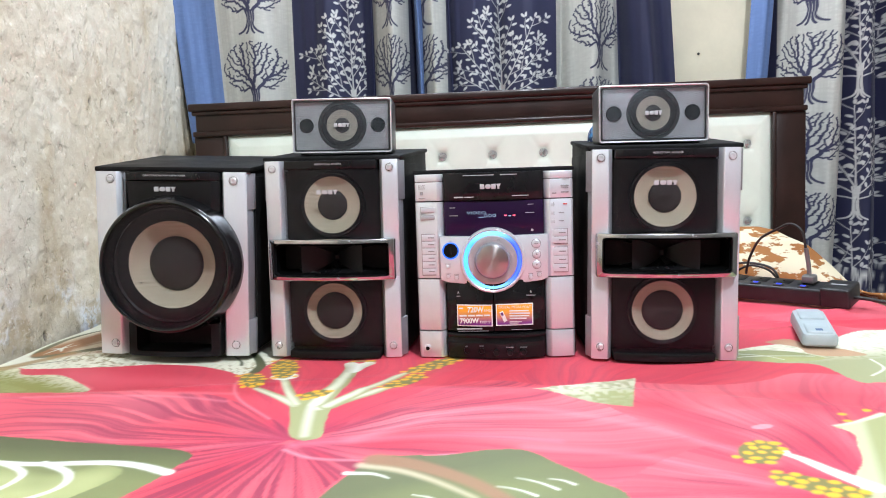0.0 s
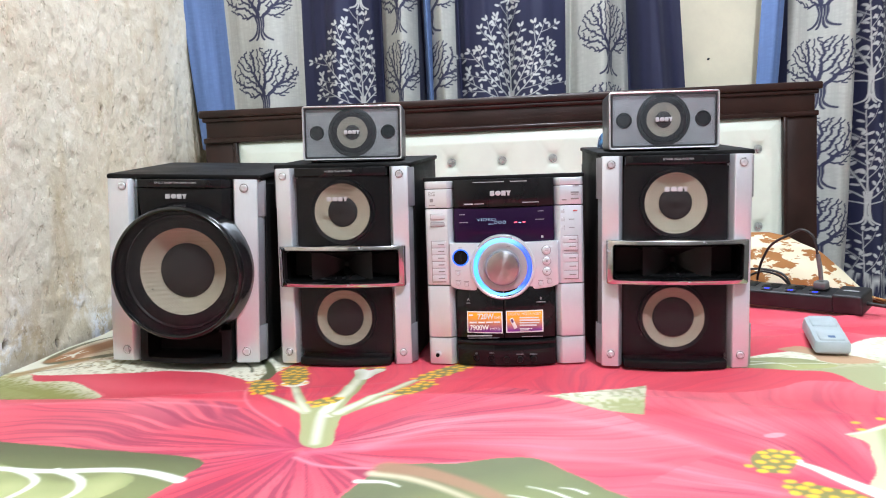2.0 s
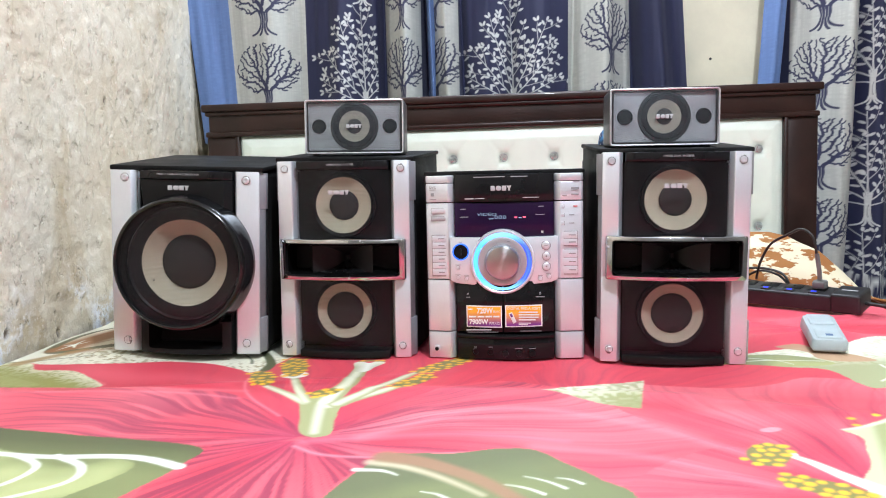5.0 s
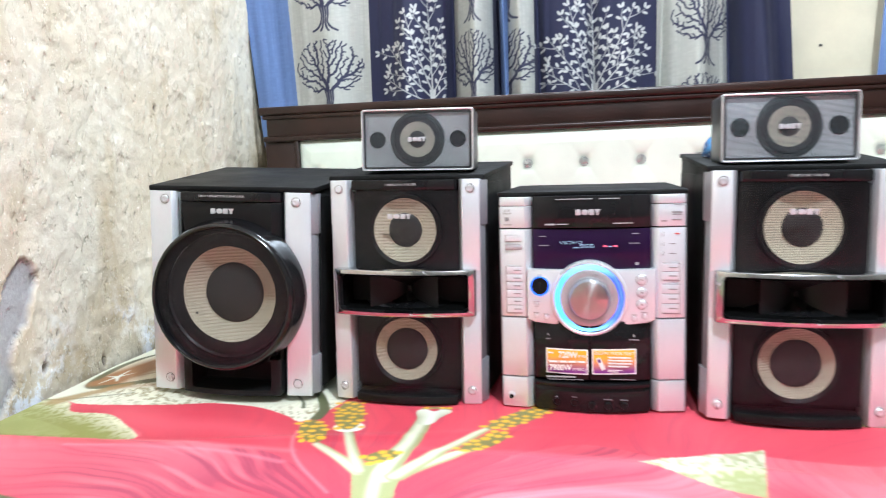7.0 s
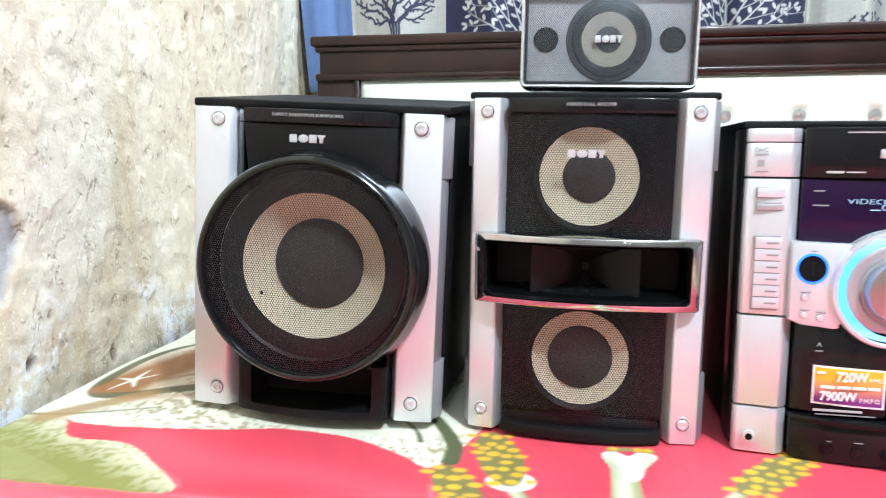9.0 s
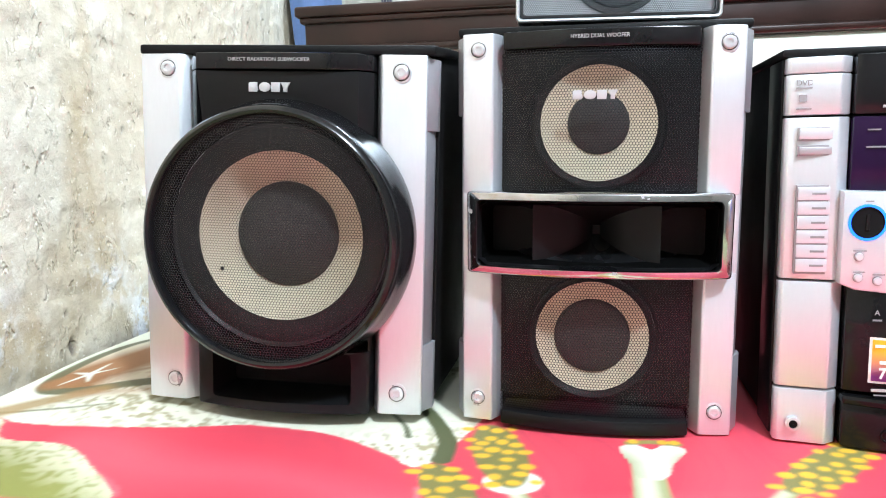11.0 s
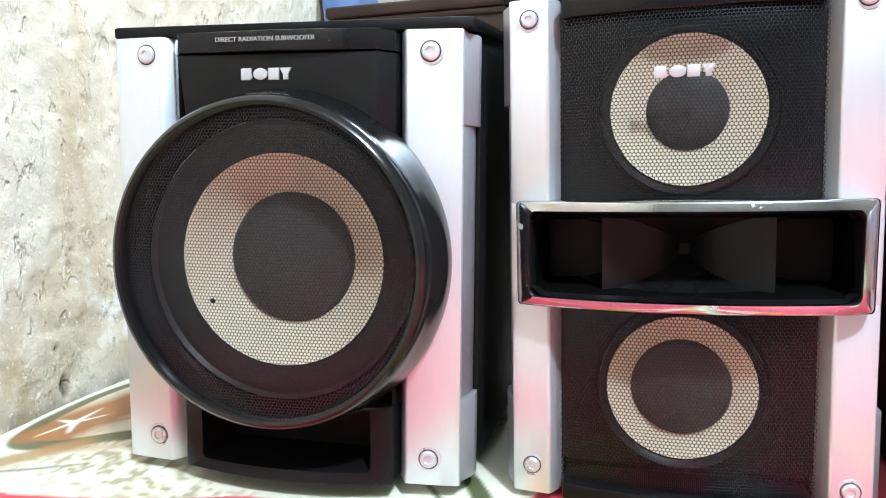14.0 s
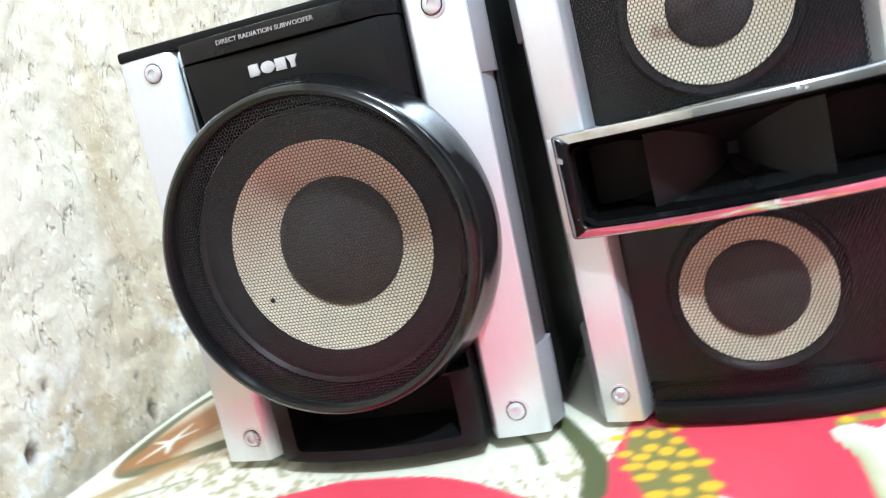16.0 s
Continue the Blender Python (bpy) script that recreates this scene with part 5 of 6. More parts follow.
def subwoofer(m):
    s = thing("subwoofer", m, "black and silver subwoofer with one large round driver", "subwoofer")
    H = 0.350
    part("cabinet", splay(wedge(join(cuboid(-0.140, 0.140, 0.030, 0.34, 0.002, H - 0.006, 0.003), cuboid(-0.1465, 0.1435, 0.004, 0.342, H - 0.009, H, 0.0025)), H, 0.085), 0.33), CABINET, s, "black vinyl cabinet")
    part("side_panel", splay(cuboid(0.1395, 0.1435, 0.036, 0.32, 0.01, H - 0.016, 0.001), 0.33), CABINET, s)
    part("side_panel", splay(cuboid(-0.1435, -0.1395, 0.036, 0.32, 0.01, H - 0.016, 0.001), 0.33), CABINET, s)
    pillar("pillar", s, -0.0925, -0.145, 0.0, H - 0.009, lip=0.0105)
    pillar("pillar", s, 0.087, 0.136, 0.0, H - 0.009)
    for x in (-0.1155, 0.1125):
        for z in (0.021, 0.3275):
            screw(s, x, 0.0012, z - (0.0025 if x > 0 and z > 0.2 else 0), 0.0078)
    # centre panel, slanting back at its sides
    cz, cx = 0.1715, 0.001
    bite = [(cx + 0.116 * math.sin(radians(a)), cz + 0.116 * math.cos(radians(a))) for a in range(-40, 41, 4)]
    part("front_panel", face_prism(bite + [(0.076, 0.3245), (-0.081, 0.3245)], -0.0125, 0.03, 0.0008), SATIN, s, "satin black front panel")
    for sg in (-1, 1):
        part("slanted_side", plan_prism([(sg * 0.0745, 0.02), (sg * 0.0755, -0.0123), (sg * 0.0865, 0.002), (sg * 0.0865, 0.032)] if sg > 0 else [(-0.0795, 0.02), (-0.0806, -0.0123), (-0.0915, 0.002), (-0.0915, 0.032)], 0.262, 0.3245, 0.0006), SATIN, s)
        part("slanted_side", plan_prism([(sg * 0.0845, 0.03), (sg * 0.085, -0.004), (sg * 0.0872, 0.0), (sg * 0.0872, 0.032)], 0.06, 0.1, 0.0003), SATIN, s)
    strip = [(-0.0915, 0.032), (-0.0915, 0.001), (-0.080, -0.013), (-0.04, -0.0165), (0, -0.018), (0.04, -0.0165), (0.075, -0.013), (0.087, 0.001), (0.087, 0.032)]
    part("top_strip", plan_prism(strip, 0.3255, 0.3405, 0.0012), GLOSS, s, "glossy black strip")
    lettering("DIRECT RADIATION SUBWOOFER", 0.0046, (-0.0075, -0.0182, 0.334), INK, s, "tiny pale printed words", 0.078)
    badge(s, -0.0085, -0.0132, 0.3095, 0.040, 0.0086)
    # bass port under the driver
    port = [round_rect(-0.087, 0.087, 0.001, 0.063, 0.002, 3, 0.03), round_rect(-0.0865, 0.0865, 0.001, 0.063, 0.002, 3, -0.006, lambda x: -0.013 * (1 - (x / 0.087) ** 2)), round_rect(-0.0845, 0.0845, 0.002, 0.062, 0.003, 3, -0.0075, lambda x: -0.013 * (1 - (x / 0.087) ** 2)),
            round_rect(-0.070, 0.070, 0.010, 0.060, 0.004, 3, -0.0065, lambda x: -0.012 * (1 - (x / 0.087) ** 2)), round_rect(-0.066, 0.066, 0.014, 0.058, 0.004, 3, 0.010), round_rect(-0.06, 0.06, 0.018, 0.056, 0.004, 3, 0.06)]
    part("port", loft(port, (False, True)), SATIN, s, "flared black bass port")
    # driver
    ring = [(0.128, 0.004), (0.1285, -0.006), (0.1275, -0.014), (0.1245, -0.026), (0.1225, -0.035), (0.1215, -0.042), (0.1188, -0.0475), (0.1160, -0.0492), (0.1136, -0.0484), (0.1122, -0.0455), (0.1116, -0.041), (0.1090, -0.030), (0.1055, -0.018)]
    d = part("driver_ring", lathe(ring, cx, cz, 128), RING_GLOSS, s, "large glossy black ring")
    n = 14
    part("grille", lathe([(0.1119 - (0.1119 - 0.0002) * i / n, -0.0425 - 0.009 * (1 - (1 - i / n) ** 2)) for i in range(n + 1)], cx, cz, 96), GRILLE, s, "domed black punched grille")
    cone("woofer", s, cx, cz, 0.1045, 0.0805, 0.0505, -0.014, 0.009, -0.020)
    part("nick", lathe([(0.0021, -0.0052), (0.0016, -0.0066), (0.0001, -0.0068)], cx - 0.062, cz - 0.035, 9), CAVITY, s, "small dark nick in the cone")
    return s


def satellite(m, w, h, label):
    s = thing("satellite_speaker", m, label, "speaker", "satellite speakers on top of the front speakers")
    hw = w / 2
    shell = [round_rect(-hw + 0.004, hw - 0.004, 0.004, h - 0.004, 0.004, 3, 0.085), round_rect(-hw + 0.002, hw - 0.002, 0.002, h - 0.002, 0.005, 3, 0.082), round_rect(-hw, hw, 0.0, h, 0.005, 3, 0.02), round_rect(-hw, hw, 0.0, h, 0.005, 3, 0.001), round_rect(-hw + 0.0012, hw - 0.0012, 0.0012, h - 0.0012, 0.004, 3, -0.0008), round_rect(-hw + 0.0026, hw - 0.0026, 0.0026, h - 0.0026, 0.004, 3, -0.0004), round_rect(-hw + 0.004, hw - 0.004, 0.004, h - 0.004, 0.003, 3, 0.006)]
    part("shell", loft(shell[:4], (True, False)), GREY_SHELL, s, "dark grey moulded shell")
    part("rim", loft(shell[3:]), RIM, s, "bright silver rim")
    zc = h / 2 + 0.001
    part("grille", loft([round_rect(-hw + 0.0042, hw - 0.0042, 0.0042, h - 0.0042, 0.003, 3, 0.0032), round_rect(-hw + 0.0065, hw - 0.0065, 0.0065, h - 0.0065, 0.003, 3, 0.0012)], (False, True)), GREY_GRILLE, s, "fine grey punched grille")
    part("baffle", loft([round_rect(-hw + 0.004, hw - 0.004, 0.004, h - 0.004, 0.003, 3, 0.0062), round_rect(-hw + 0.03, hw - 0.03, 0.03, h - 0.03, 0.003, 3, 0.0062)], (False, True)), BAFFLE, s)
    part("grille_frame", loft([round_rect(-hw + 0.0038, hw - 0.0038, 0.0038, h - 0.0038, 0.003, 3, 0.0030), round_rect(-hw + 0.0046, hw - 0.0046, 0.0046, h - 0.0046, 0.003, 3, 0.0010), round_rect(-hw + 0.0062, hw - 0.0062, 0.0062, h - 0.0062, 0.003, 3, 0.0008), round_rect(-hw + 0.0068, hw - 0.0068, 0.0068, h - 0.0068, 0.003, 3, 0.0024)]), HALO, s, "thin dark grille frame")
    part("driver_ring", lathe([(0.0455, 0.0060), (0.0445, 0.0045), (0.0402, 0.0047), (0.0392, 0.0056)], 0, zc, 64), HALO, s)
    part("driver", lathe([(0.0395, 0.0050), (0.038, 0.0038), (0.033, 0.0040), (0.0285, 0.0055)], 0, zc, 64), RUBBER, s)
    part("cone", lathe([(0.0290, 0.0048), (0.021, 0.0053), (0.0136, 0.0057)], 0, zc, 48), PALE_TAN, s, "grey-tan cone")
    part("dust_cap", lathe([(0.0140, 0.0054), (0.010, 0.0044), (0.005, 0.0040), (0.0001, 0.0038)], 0, zc, 32), DUST, s)
    for x in (-0.067, 0.067):
        part("bass_port", lathe([(0.0135, 0.0058), (0.0128, 0.0047), (0.0118, 0.0047), (0.011, 0.0058), (0.0001, 0.0058)], x, zc, 32), CAVITY, s, "round black port")
    badge(s, 0, 0.0006, zc, 0.029, 0.0075)
    for x in (-hw + 0.02, hw - 0.02):
        for y in (0.012, 0.07):
            part("foot", cuboid(x - 0.006, x + 0.006, y - 0.005, y + 0.005, -0.003, 0.0005, 0.0006, 1), RUBBER, s)
    return s


GREY_SHELL = surface("grey_shell", (0.06, 0.062, 0.066), 0.35, 0.2, 0.06, 20, 300, 0.03)

RIM = surface("silver_rim", (0.74, 0.75, 0.77), 0.3, 0.6, 0.06, 20, 300, 0.03)


def main_unit(m):
    u = thing("hifi_main_unit", m, "silver and black hi-fi deck with glowing blue dial", "hi-fi deck")
    H, W = 0.336, 0.1425
    part("case", join(cuboid(-0.139, 0.139, 0.028, 0.36, 0.003, H - 0.006, 0.002), cuboid(-0.1435, 0.1435, 0.006, 0.362, H - 0.007, H, 0.002)), CABINET, u, "black metal case")
    part("side_cheek", cuboid(-0.1425, -0.1385, 0.012, 0.06, 0.003, H - 0.008, 0.001), SATIN, u)
    part("side_cheek", cuboid(0.1385, 0.1425, 0.012, 0.06, 0.003, H - 0.008, 0.001), SATIN, u)
    part("sub_frame", cuboid(-0.137, 0.137, 0.012, 0.03, 0.002, H - 0.008, 0), SEAM, u)
    cols = []
    for sg in (-1, 1):
        xo, xi = sg * 0.1405, sg * 0.0895
        for z0, z1 in ((0.0, 0.0475), (0.0495, 0.142), (0.144, 0.2795), (0.2815, 0.3145), (0.3155, 0.3285)):
            plan = [(xo, 0.014), (xo, 0.005), (xo - sg * 0.003, 0.0015), (xo - sg * 0.014, 0.0), (xi + sg * 0.013, -0.004), (xi + sg * 0.011, -0.0045), (xi + sg * 0.0095, -0.004), (xi, 0.004), (xi, 0.014)]
            cols.append(part("column_panel", plan_prism(plan, z0, z1, 0.0012), SILVER, u, "satin silver front panel"))
    yl = -0.0042
    # headphone jack
    j = part("jack", lathe([(0.0062, yl + 0.004), (0.0062, yl - 0.0005), (0.0038, yl - 0.001), (0.0034, yl + 0.003)], -0.1255, 0.017, 24), SCREW, u, "chrome headphone jack")
    part("jack_hole", lathe([(0.0036, yl - 0.0006), (0.0001, yl - 0.0004)], -0.1255, 0.017, 16), CAVITY, j)
    # column buttons
    yb = -0.0029
    for z, pale in ((0.266, False), (0.2515, True)):
        part("button", cuboid(-0.130, -0.1045, yb - 0.0012, yb + 0.003, z - 0.0045 + (0.002 if pale else 0), z + 0.0045 - (0.001 if pale else 0), 0.0006), DISH if pale else SILVER_EDGE, u)
        part("button_slot", cuboid(-0.131, -0.1035, yb - 0.0004, yb + 0.003, z - 0.0055 + (0.002 if pale else 0), z + 0.0052, 0.0002, 1), SLOT, u)

    def stack(x0, x1, zt, zb, n):
        part("button_slot", cuboid(x0 - 0.0012, x1 + 0.0012, yb - 0.0006, yb + 0.003, zb - 0.0012, zt + 0.0012, 0.0002, 1), SLOT, u)
        hh = (zt - zb) / n
        for i in range(n):
            z = zt - (i + 0.5) * hh
            b = part("button", cuboid(x0, x1, yb - 0.0019, yb + 0.002, z - hh / 2 + 0.0008, z + hh / 2 - 0.0004, 0.0005), SILVER_EDGE, u)
            part("button_print", cuboid(x0 + 0.011, x1 - 0.003, yb - 0.0022, yb - 0.0016, z - 0.0008, z + 0.001, 0), DARK_INK, b)

    stack(-0.1295, -0.1045, 0.2225, 0.1500, 6)
    stack(0.1035, 0.1295, 0.2265, 0.2015, 2)
    stack(0.1035, 0.1295, 0.1950, 0.1515, 3)
    for i, z in enumerate((0.270, 0.2555, 0.241)):
        part("button", cuboid(0.1015, 0.1065, yb - 0.0016, yb + 0.002, z - 0.003, z + 0.003, 0.0006), SILVER_EDGE, u)
        part("button_ring", cuboid(0.1008, 0.1072, yb - 0.0005, yb + 0.002, z - 0.0037, z + 0.0037, 0.0003, 1), SEAM, u)
        bars("button_print", u, RED_INK if i == 0 else DARK_INK, (0.1265 if i == 0 else 0.119, z + 0.0005, 0.007, 0.0022) if i == 0 else (0.118, z, 0.013, 0.0012), y=-0.0016)
    lettering("DVD", 0.0062, (-0.127, -0.0006, 0.3075), DARK_INK, u, "small dark printed letters", 0.013)
    bars("panel_print", u, DARK_INK, (-0.127, 0.3035, 0.013, 0.0012), (-0.128, 0.2950, 0.006, 0.006), (-0.1265, 0.2865, 0.013, 0.0012), y=-0.0006)
    bars("panel_print", u, DARK_INK, (0.128, 0.3135, 0.012, 0.0012), (0.126, 0.3020, 0.014, 0.0030), (0.126, 0.2985, 0.013, 0.0008), (0.126, 0.2910, 0.014, 0.0025), y=-0.0012)
    bars("panel_print", u, DARK_INK, (0.1075, 0.2895, 0.008, 0.002), y=-0.0036)
    # dark centre: disc drawer front, display window
    part("drawer_front", bowed(-0.0885, 0.0885, 0.281, 0.3295, -0.003, 0.006, 0.02, 14, 0.0015), GLOSS, u, "glossy black disc drawer front")
    badge(u, -0.004, -0.0092, 0.3045, 0.037, 0.0086)
    bars("drawer_print", u, INK, (-0.025, 0.3245, 0.055, 0.0013), (0.028, 0.3245, 0.03, 0.0013), y=-0.0089)
    bars("drawer_print", u, INK, (-0.061, 0.2868, 0.016, 0.0022), (-0.038, 0.2868, 0.026, 0.0013), (0.046, 0.2875, 0.034, 0.0013), y=-0.0078)
    part("display_window", bowed(-0.0885, 0.0885, 0.2175, 0.2795, -0.002, 0.003, 0.02, 14, 0.001), WINDOW, u, "purple-black display window")
    lettering("VIDEO", 0.0072, (-0.030, -0.0052, 0.2585), CYAN_TEXT, u, "glowing pale blue display letters", 0.034, 0.0002, -0.018)
    bars("display_segment", u, CYAN_TEXT, (-0.022, 0.2508, 0.009, 0.001), y=-0.0051)
    for k in range(3):
        part("display_dot", lathe([(0.0028, -0.0050), (0.0028, -0.0056), (0.0021, -0.0056), (0.0021, -0.0050)], -0.0135 + 0.0075 * k, 0.2535, 14), CYAN_TEXT, u)
    bars("display_segment", u, RED_TEXT, (0.0215, 0.2530, 0.005, 0.0022), (0.0365, 0.2530, 0.005, 0.0022), y=-0.0049)
    bars("display_segment", u, CYAN_TEXT, (0.029, 0.2522, 0.005, 0.0014), y=-0.0049)
    bars("window_print", u, DARK_INK, (-0.073, 0.2685, 0.010, 0.0013), (-0.071, 0.2545, 0.015, 0.0013), (0.066, 0.2715, 0.010, 0.0013), (0.064, 0.2570, 0.016, 0.0013), y=-0.0038)
    bars("window_print", u, INK, (0.068, 0.2265, 0.004, 0.004), (0.005, 0.2775, 0.004, 0.001), y=-0.004)
    # control plate with the dial
    cx, cz, R = -0.003, 0.1755, 0.0575
    arc = lambda a, b, n: [(cx + R * math.cos(radians(a + (b - a) * i / n)), cz + R * math.sin(radians(a + (b - a) * i / n))) for i in range(n + 1)]
    outline = [(-0.0965, 0.2195), (-0.0965, 0.1425), (-0.085, 0.1375)] + arc(228, 312, 16) + [(0.083, 0.1385), (0.0945, 0.1435), (0.0945, 0.2195)] + arc(48, 132, 16)
    plate = part("control_plate", face_prism(outline, -0.014, 0.012, 0.0025), SILVER, u, "silver control plate")
    yp = -0.014
    dial = part("dial_rim", lathe([(0.0575, yp + 0.004), (0.0575, yp - 0.004), (0.0562, yp - 0.006), (0.0535, yp - 0.0065), (0.0520, yp - 0.0055), (0.0518, yp - 0.002)], cx, cz, 96), SILVER_EDGE, u, "silver rim of the dial")
    ringo = part("light_ring", lathe([(0.0519, -0.003), (0.0500, -0.0052), (0.0455, -0.0052), (0.0435, -0.0025)], 0, 0, 96), RING_GLOW, dial, "glowing blue light ring")
    ringo.location = (cx, yp, cz)
    part("dish", lathe([(0.0438, yp - 0.0042), (0.040, yp - 0.0058), (0.033, yp - 0.0045), (0.0300, yp - 0.0035)], cx, cz, 96), DISH, dial, "pale dished ring")
    part("knob_collar", lathe([(0.0325, yp - 0.003), (0.0325, yp - 0.0062), (0.0290, yp - 0.0068), (0.0275, yp - 0.0060)], cx, cz, 72), GREY_EDGE, dial, "grey collar round the knob")
    knob = part("knob", lathe([(0.0295, -0.0065), (0.0290, -0.018), (0.0281, -0.0195), (0.0268, -0.020), (0.012, -0.0205), (0.0001, -0.0207)], 0, 0, 96), KNOB_SPUN, dial, "turned aluminium volume knob")
    knob.location = (cx, yp, cz)
    bars("dial_print", u, DARK_INK, (0.008, 0.2115, 0.006, 0.001), y=yp - 0.0058)
    port = part("usb_port", lathe([(0.0132, yp + 0.001), (0.0126, yp - 0.0012), (0.0118, yp - 0.0012), (0.0112, yp + 0.004)], -0.0775, 0.1935, 40), GLOSS, u, "round port with a blue halo")
    part("halo", lathe([(0.0152, yp + 0.0005), (0.0148, yp - 0.0009), (0.0130, yp - 0.0010), (0.0128, yp + 0.0005)], -0.0775, 0.1935, 40), BLUE_LED, port, "glowing blue ring")
    part("socket", lathe([(0.0118, yp - 0.0006), (0.0001, yp - 0.0003)], -0.0775, 0.1935, 32), CAVITY, port)
    part("slot", cuboid(-0.079, -0.076, yp - 0.0014, yp, 0.187, 0.200, 0.0004, 1), SATIN, port)
    for x, z, r in ((-0.083, 0.1655, 0.0034), (-0.083, 0.1480, 0.0034), (-0.068, 0.1455, 0.0034), (0.074, 0.2035, 0.0072), (0.0745, 0.1845, 0.0068), (0.0745, 0.1665, 0.0068), (0.0635, 0.1450, 0.0038), (0.079, 0.1485, 0.0038)):
        b = part("button", lathe([(r, yp + 0.001), (r, yp - 0.0016), (r * 0.85, yp - 0.0024), (r * 0.4, yp - 0.0026), (0.0001, yp - 0.0026)], x, z, 24), SILVER_EDGE, u, "small round silver button")
        part("button_ring", lathe([(r * 1.18, yp - 0.0001), (r * 1.15, yp - 0.0007), (r, yp - 0.0007)], x, z, 24), GREY_EDGE, b)
    bars("plate_print", u, DARK_INK, (-0.083, 0.1705, 0.010, 0.001), (-0.083, 0.1530, 0.009, 0.001), (-0.068, 0.1510, 0.009, 0.0012), (0.0635, 0.1510, 0.009, 0.001), (0.078, 0.1545, 0.009, 0.001), (0.074, 0.2035, 0.006, 0.001), (0.0745, 0.1845, 0.003, 0.003), (0.0745, 0.1665, 0.0028, 0.0028), (-0.0775, 0.211, 0.006, 0.001), y=yp - 0.0026)
    # cassette doors below
    yd = -0.003
    for x0, x1, s in ((-0.0875, -0.0035, 1), (-0.0025, 0.0875, 1)):
        xs = [x0 + (x1 - x0) * i / 10 for i in range(11)]
        plan = [(x, yd - 0.016 * (1 - (x / 0.09) ** 2)) for x in xs] + [(x1, 0.012), (x0, 0.012)]
        part("cassette_door", plan_prism(plan, 0.0495, 0.1405, 0.001), GLOSS, u, "glossy black cassette door")
    tape = part("sticker", curved_card(-0.0695, -0.0055, 0.0585, 0.0975, yd, 0.016, 0.0004), LABEL_WHITE, u, "orange and purple power-rating sticker")
    part("sticker_ground", curved_card(-0.0675, -0.0075, 0.0605, 0.0955, yd, 0.016, 0.0008), STICKER, tape)
    yq = lambda x: yd - 0.016 * (1 - (x / 0.09) ** 2) - 0.0011
    lettering("720W", 0.0135, (-0.036, yq(-0.0205), 0.0885), LABEL_WHITE, tape, "white printed figures", 0.029, 0.0003, 0.03)
    bars("sticker_print", tape, LABEL_WHITE, (-0.0615, 0.0905, 0.009, 0.0025), y=yq(-0.061))
    lettering("RMS", 0.006, (-0.0148, yq(-0.008), 0.0868), LABEL_WHITE, tape, "", 0.0115)
    bars("sticker_print", tape, LABEL_WHITE, (-0.058, 0.0785, 0.013, 0.0028), (-0.043, 0.0785, 0.012, 0.0028), (-0.029, 0.0785, 0.012, 0.0028), (-0.0155, 0.0785, 0.011, 0.0028), y=yq(-0.009))
    lettering("7900W", 0.0125, (-0.0475, yq(-0.029), 0.0685), LABEL_WHITE, tape, "white printed figures", 0.034, 0.0003, 0.03)
    lettering("P.M.P.O.", 0.0065, (-0.0185, yq(-0.008), 0.0662), LABEL_WHITE, tape, "", 0.019)
    media = part("sticker", curved_card(0.0005, 0.0665, 0.0595, 0.0985, yd, 0.016, 0.0004), LABEL_WHITE, u, "orange and purple media-port sticker")
    part("sticker_ground", curved_card(0.0025, 0.0645, 0.0615, 0.0965, yd, 0.016, 0.0008), STICKER, media)
    lettering("DIGITAL MEDIA PORT", 0.0068, (0.0335, yq(0.004), 0.0925), LABEL_WHITE, media, "white printed words", 0.058)
    part("player_picture", face_prism([(0.0065, 0.0835), (0.0125, 0.0865), (0.0205, 0.0690), (0.0150, 0.0655)], yq(0.006) - 0.0008, yq(0.006) + 0.0006, 0.0003), LABEL_WHITE, media, "printed white media player")
    part("picture_screen", face_prism([(0.0085, 0.0825), (0.0120, 0.0845), (0.0145, 0.0790), (0.0110, 0.0770)], yq(0.006) - 0.0012, yq(0.006), 0.0001), LABEL_PURPLE, media)
    for k, (w, z) in enumerate(((0.034, 0.0860), (0.036, 0.0815), (0.035, 0.0770), (0.03, 0.0725), (0.022, 0.0665), (0.016, 0.0640))):
        bars("sticker_print", media, LABEL_WHITE, (0.0245 + w / 2, z, w, 0.0022 if k < 4 else 0.0012), y=yq(0.0245))
    bars("door_print", u, INK, (-0.047, 0.0545, 0.045, 0.0022), y=yq(-0.024) + 0.0006)
    bars("door_print", u, DARK_INK, (-0.040, 0.0505, 0.055, 0.001), (0.046, 0.0525, 0.037, 0.001), y=yq(-0.012) + 0.0008)
    lettering("A", 0.0062, (-0.066, yq(-0.061), 0.1185), INK, u)
    lettering("B", 0.0062, (0.063, yq(0.058), 0.1185), INK, u)
    bars("door_print", u, DARK_INK, (-0.066, 0.1125, 0.007, 0.0014), (0.063, 0.1125, 0.016, 0.0014), y=yq(0.055) + 0.0004)
    # lower drawer with sockets and small knobs
    part("lower_panel", bowed(-0.0875, 0.0875, 0.0005, 0.0385, -0.006, 0.016, 0.012, 14, 0.002), GLOSS, u, "glossy black lower socket panel")
    part("lower_ledge", bowed(-0.0885, 0.0885, 0.0385, 0.0465, -0.009, 0.018, 0.012, 14, 0.0025), GLOSS, u)
    yz = lambda x: -0.006 - 0.016 * (1 - (x / 0.0875) ** 2)
    for x in (-0.0535, -0.0265):
        part("mic_socket", lathe([(0.0058, yz(x) + 0.001), (0.0058, yz(x) - 0.001), (0.0045, yz(x) - 0.0012), (0.0042, yz(x) + 0.002), (0.0001, yz(x) + 0.002)], x, 0.0145, 24), SATIN, u, "round microphone socket")
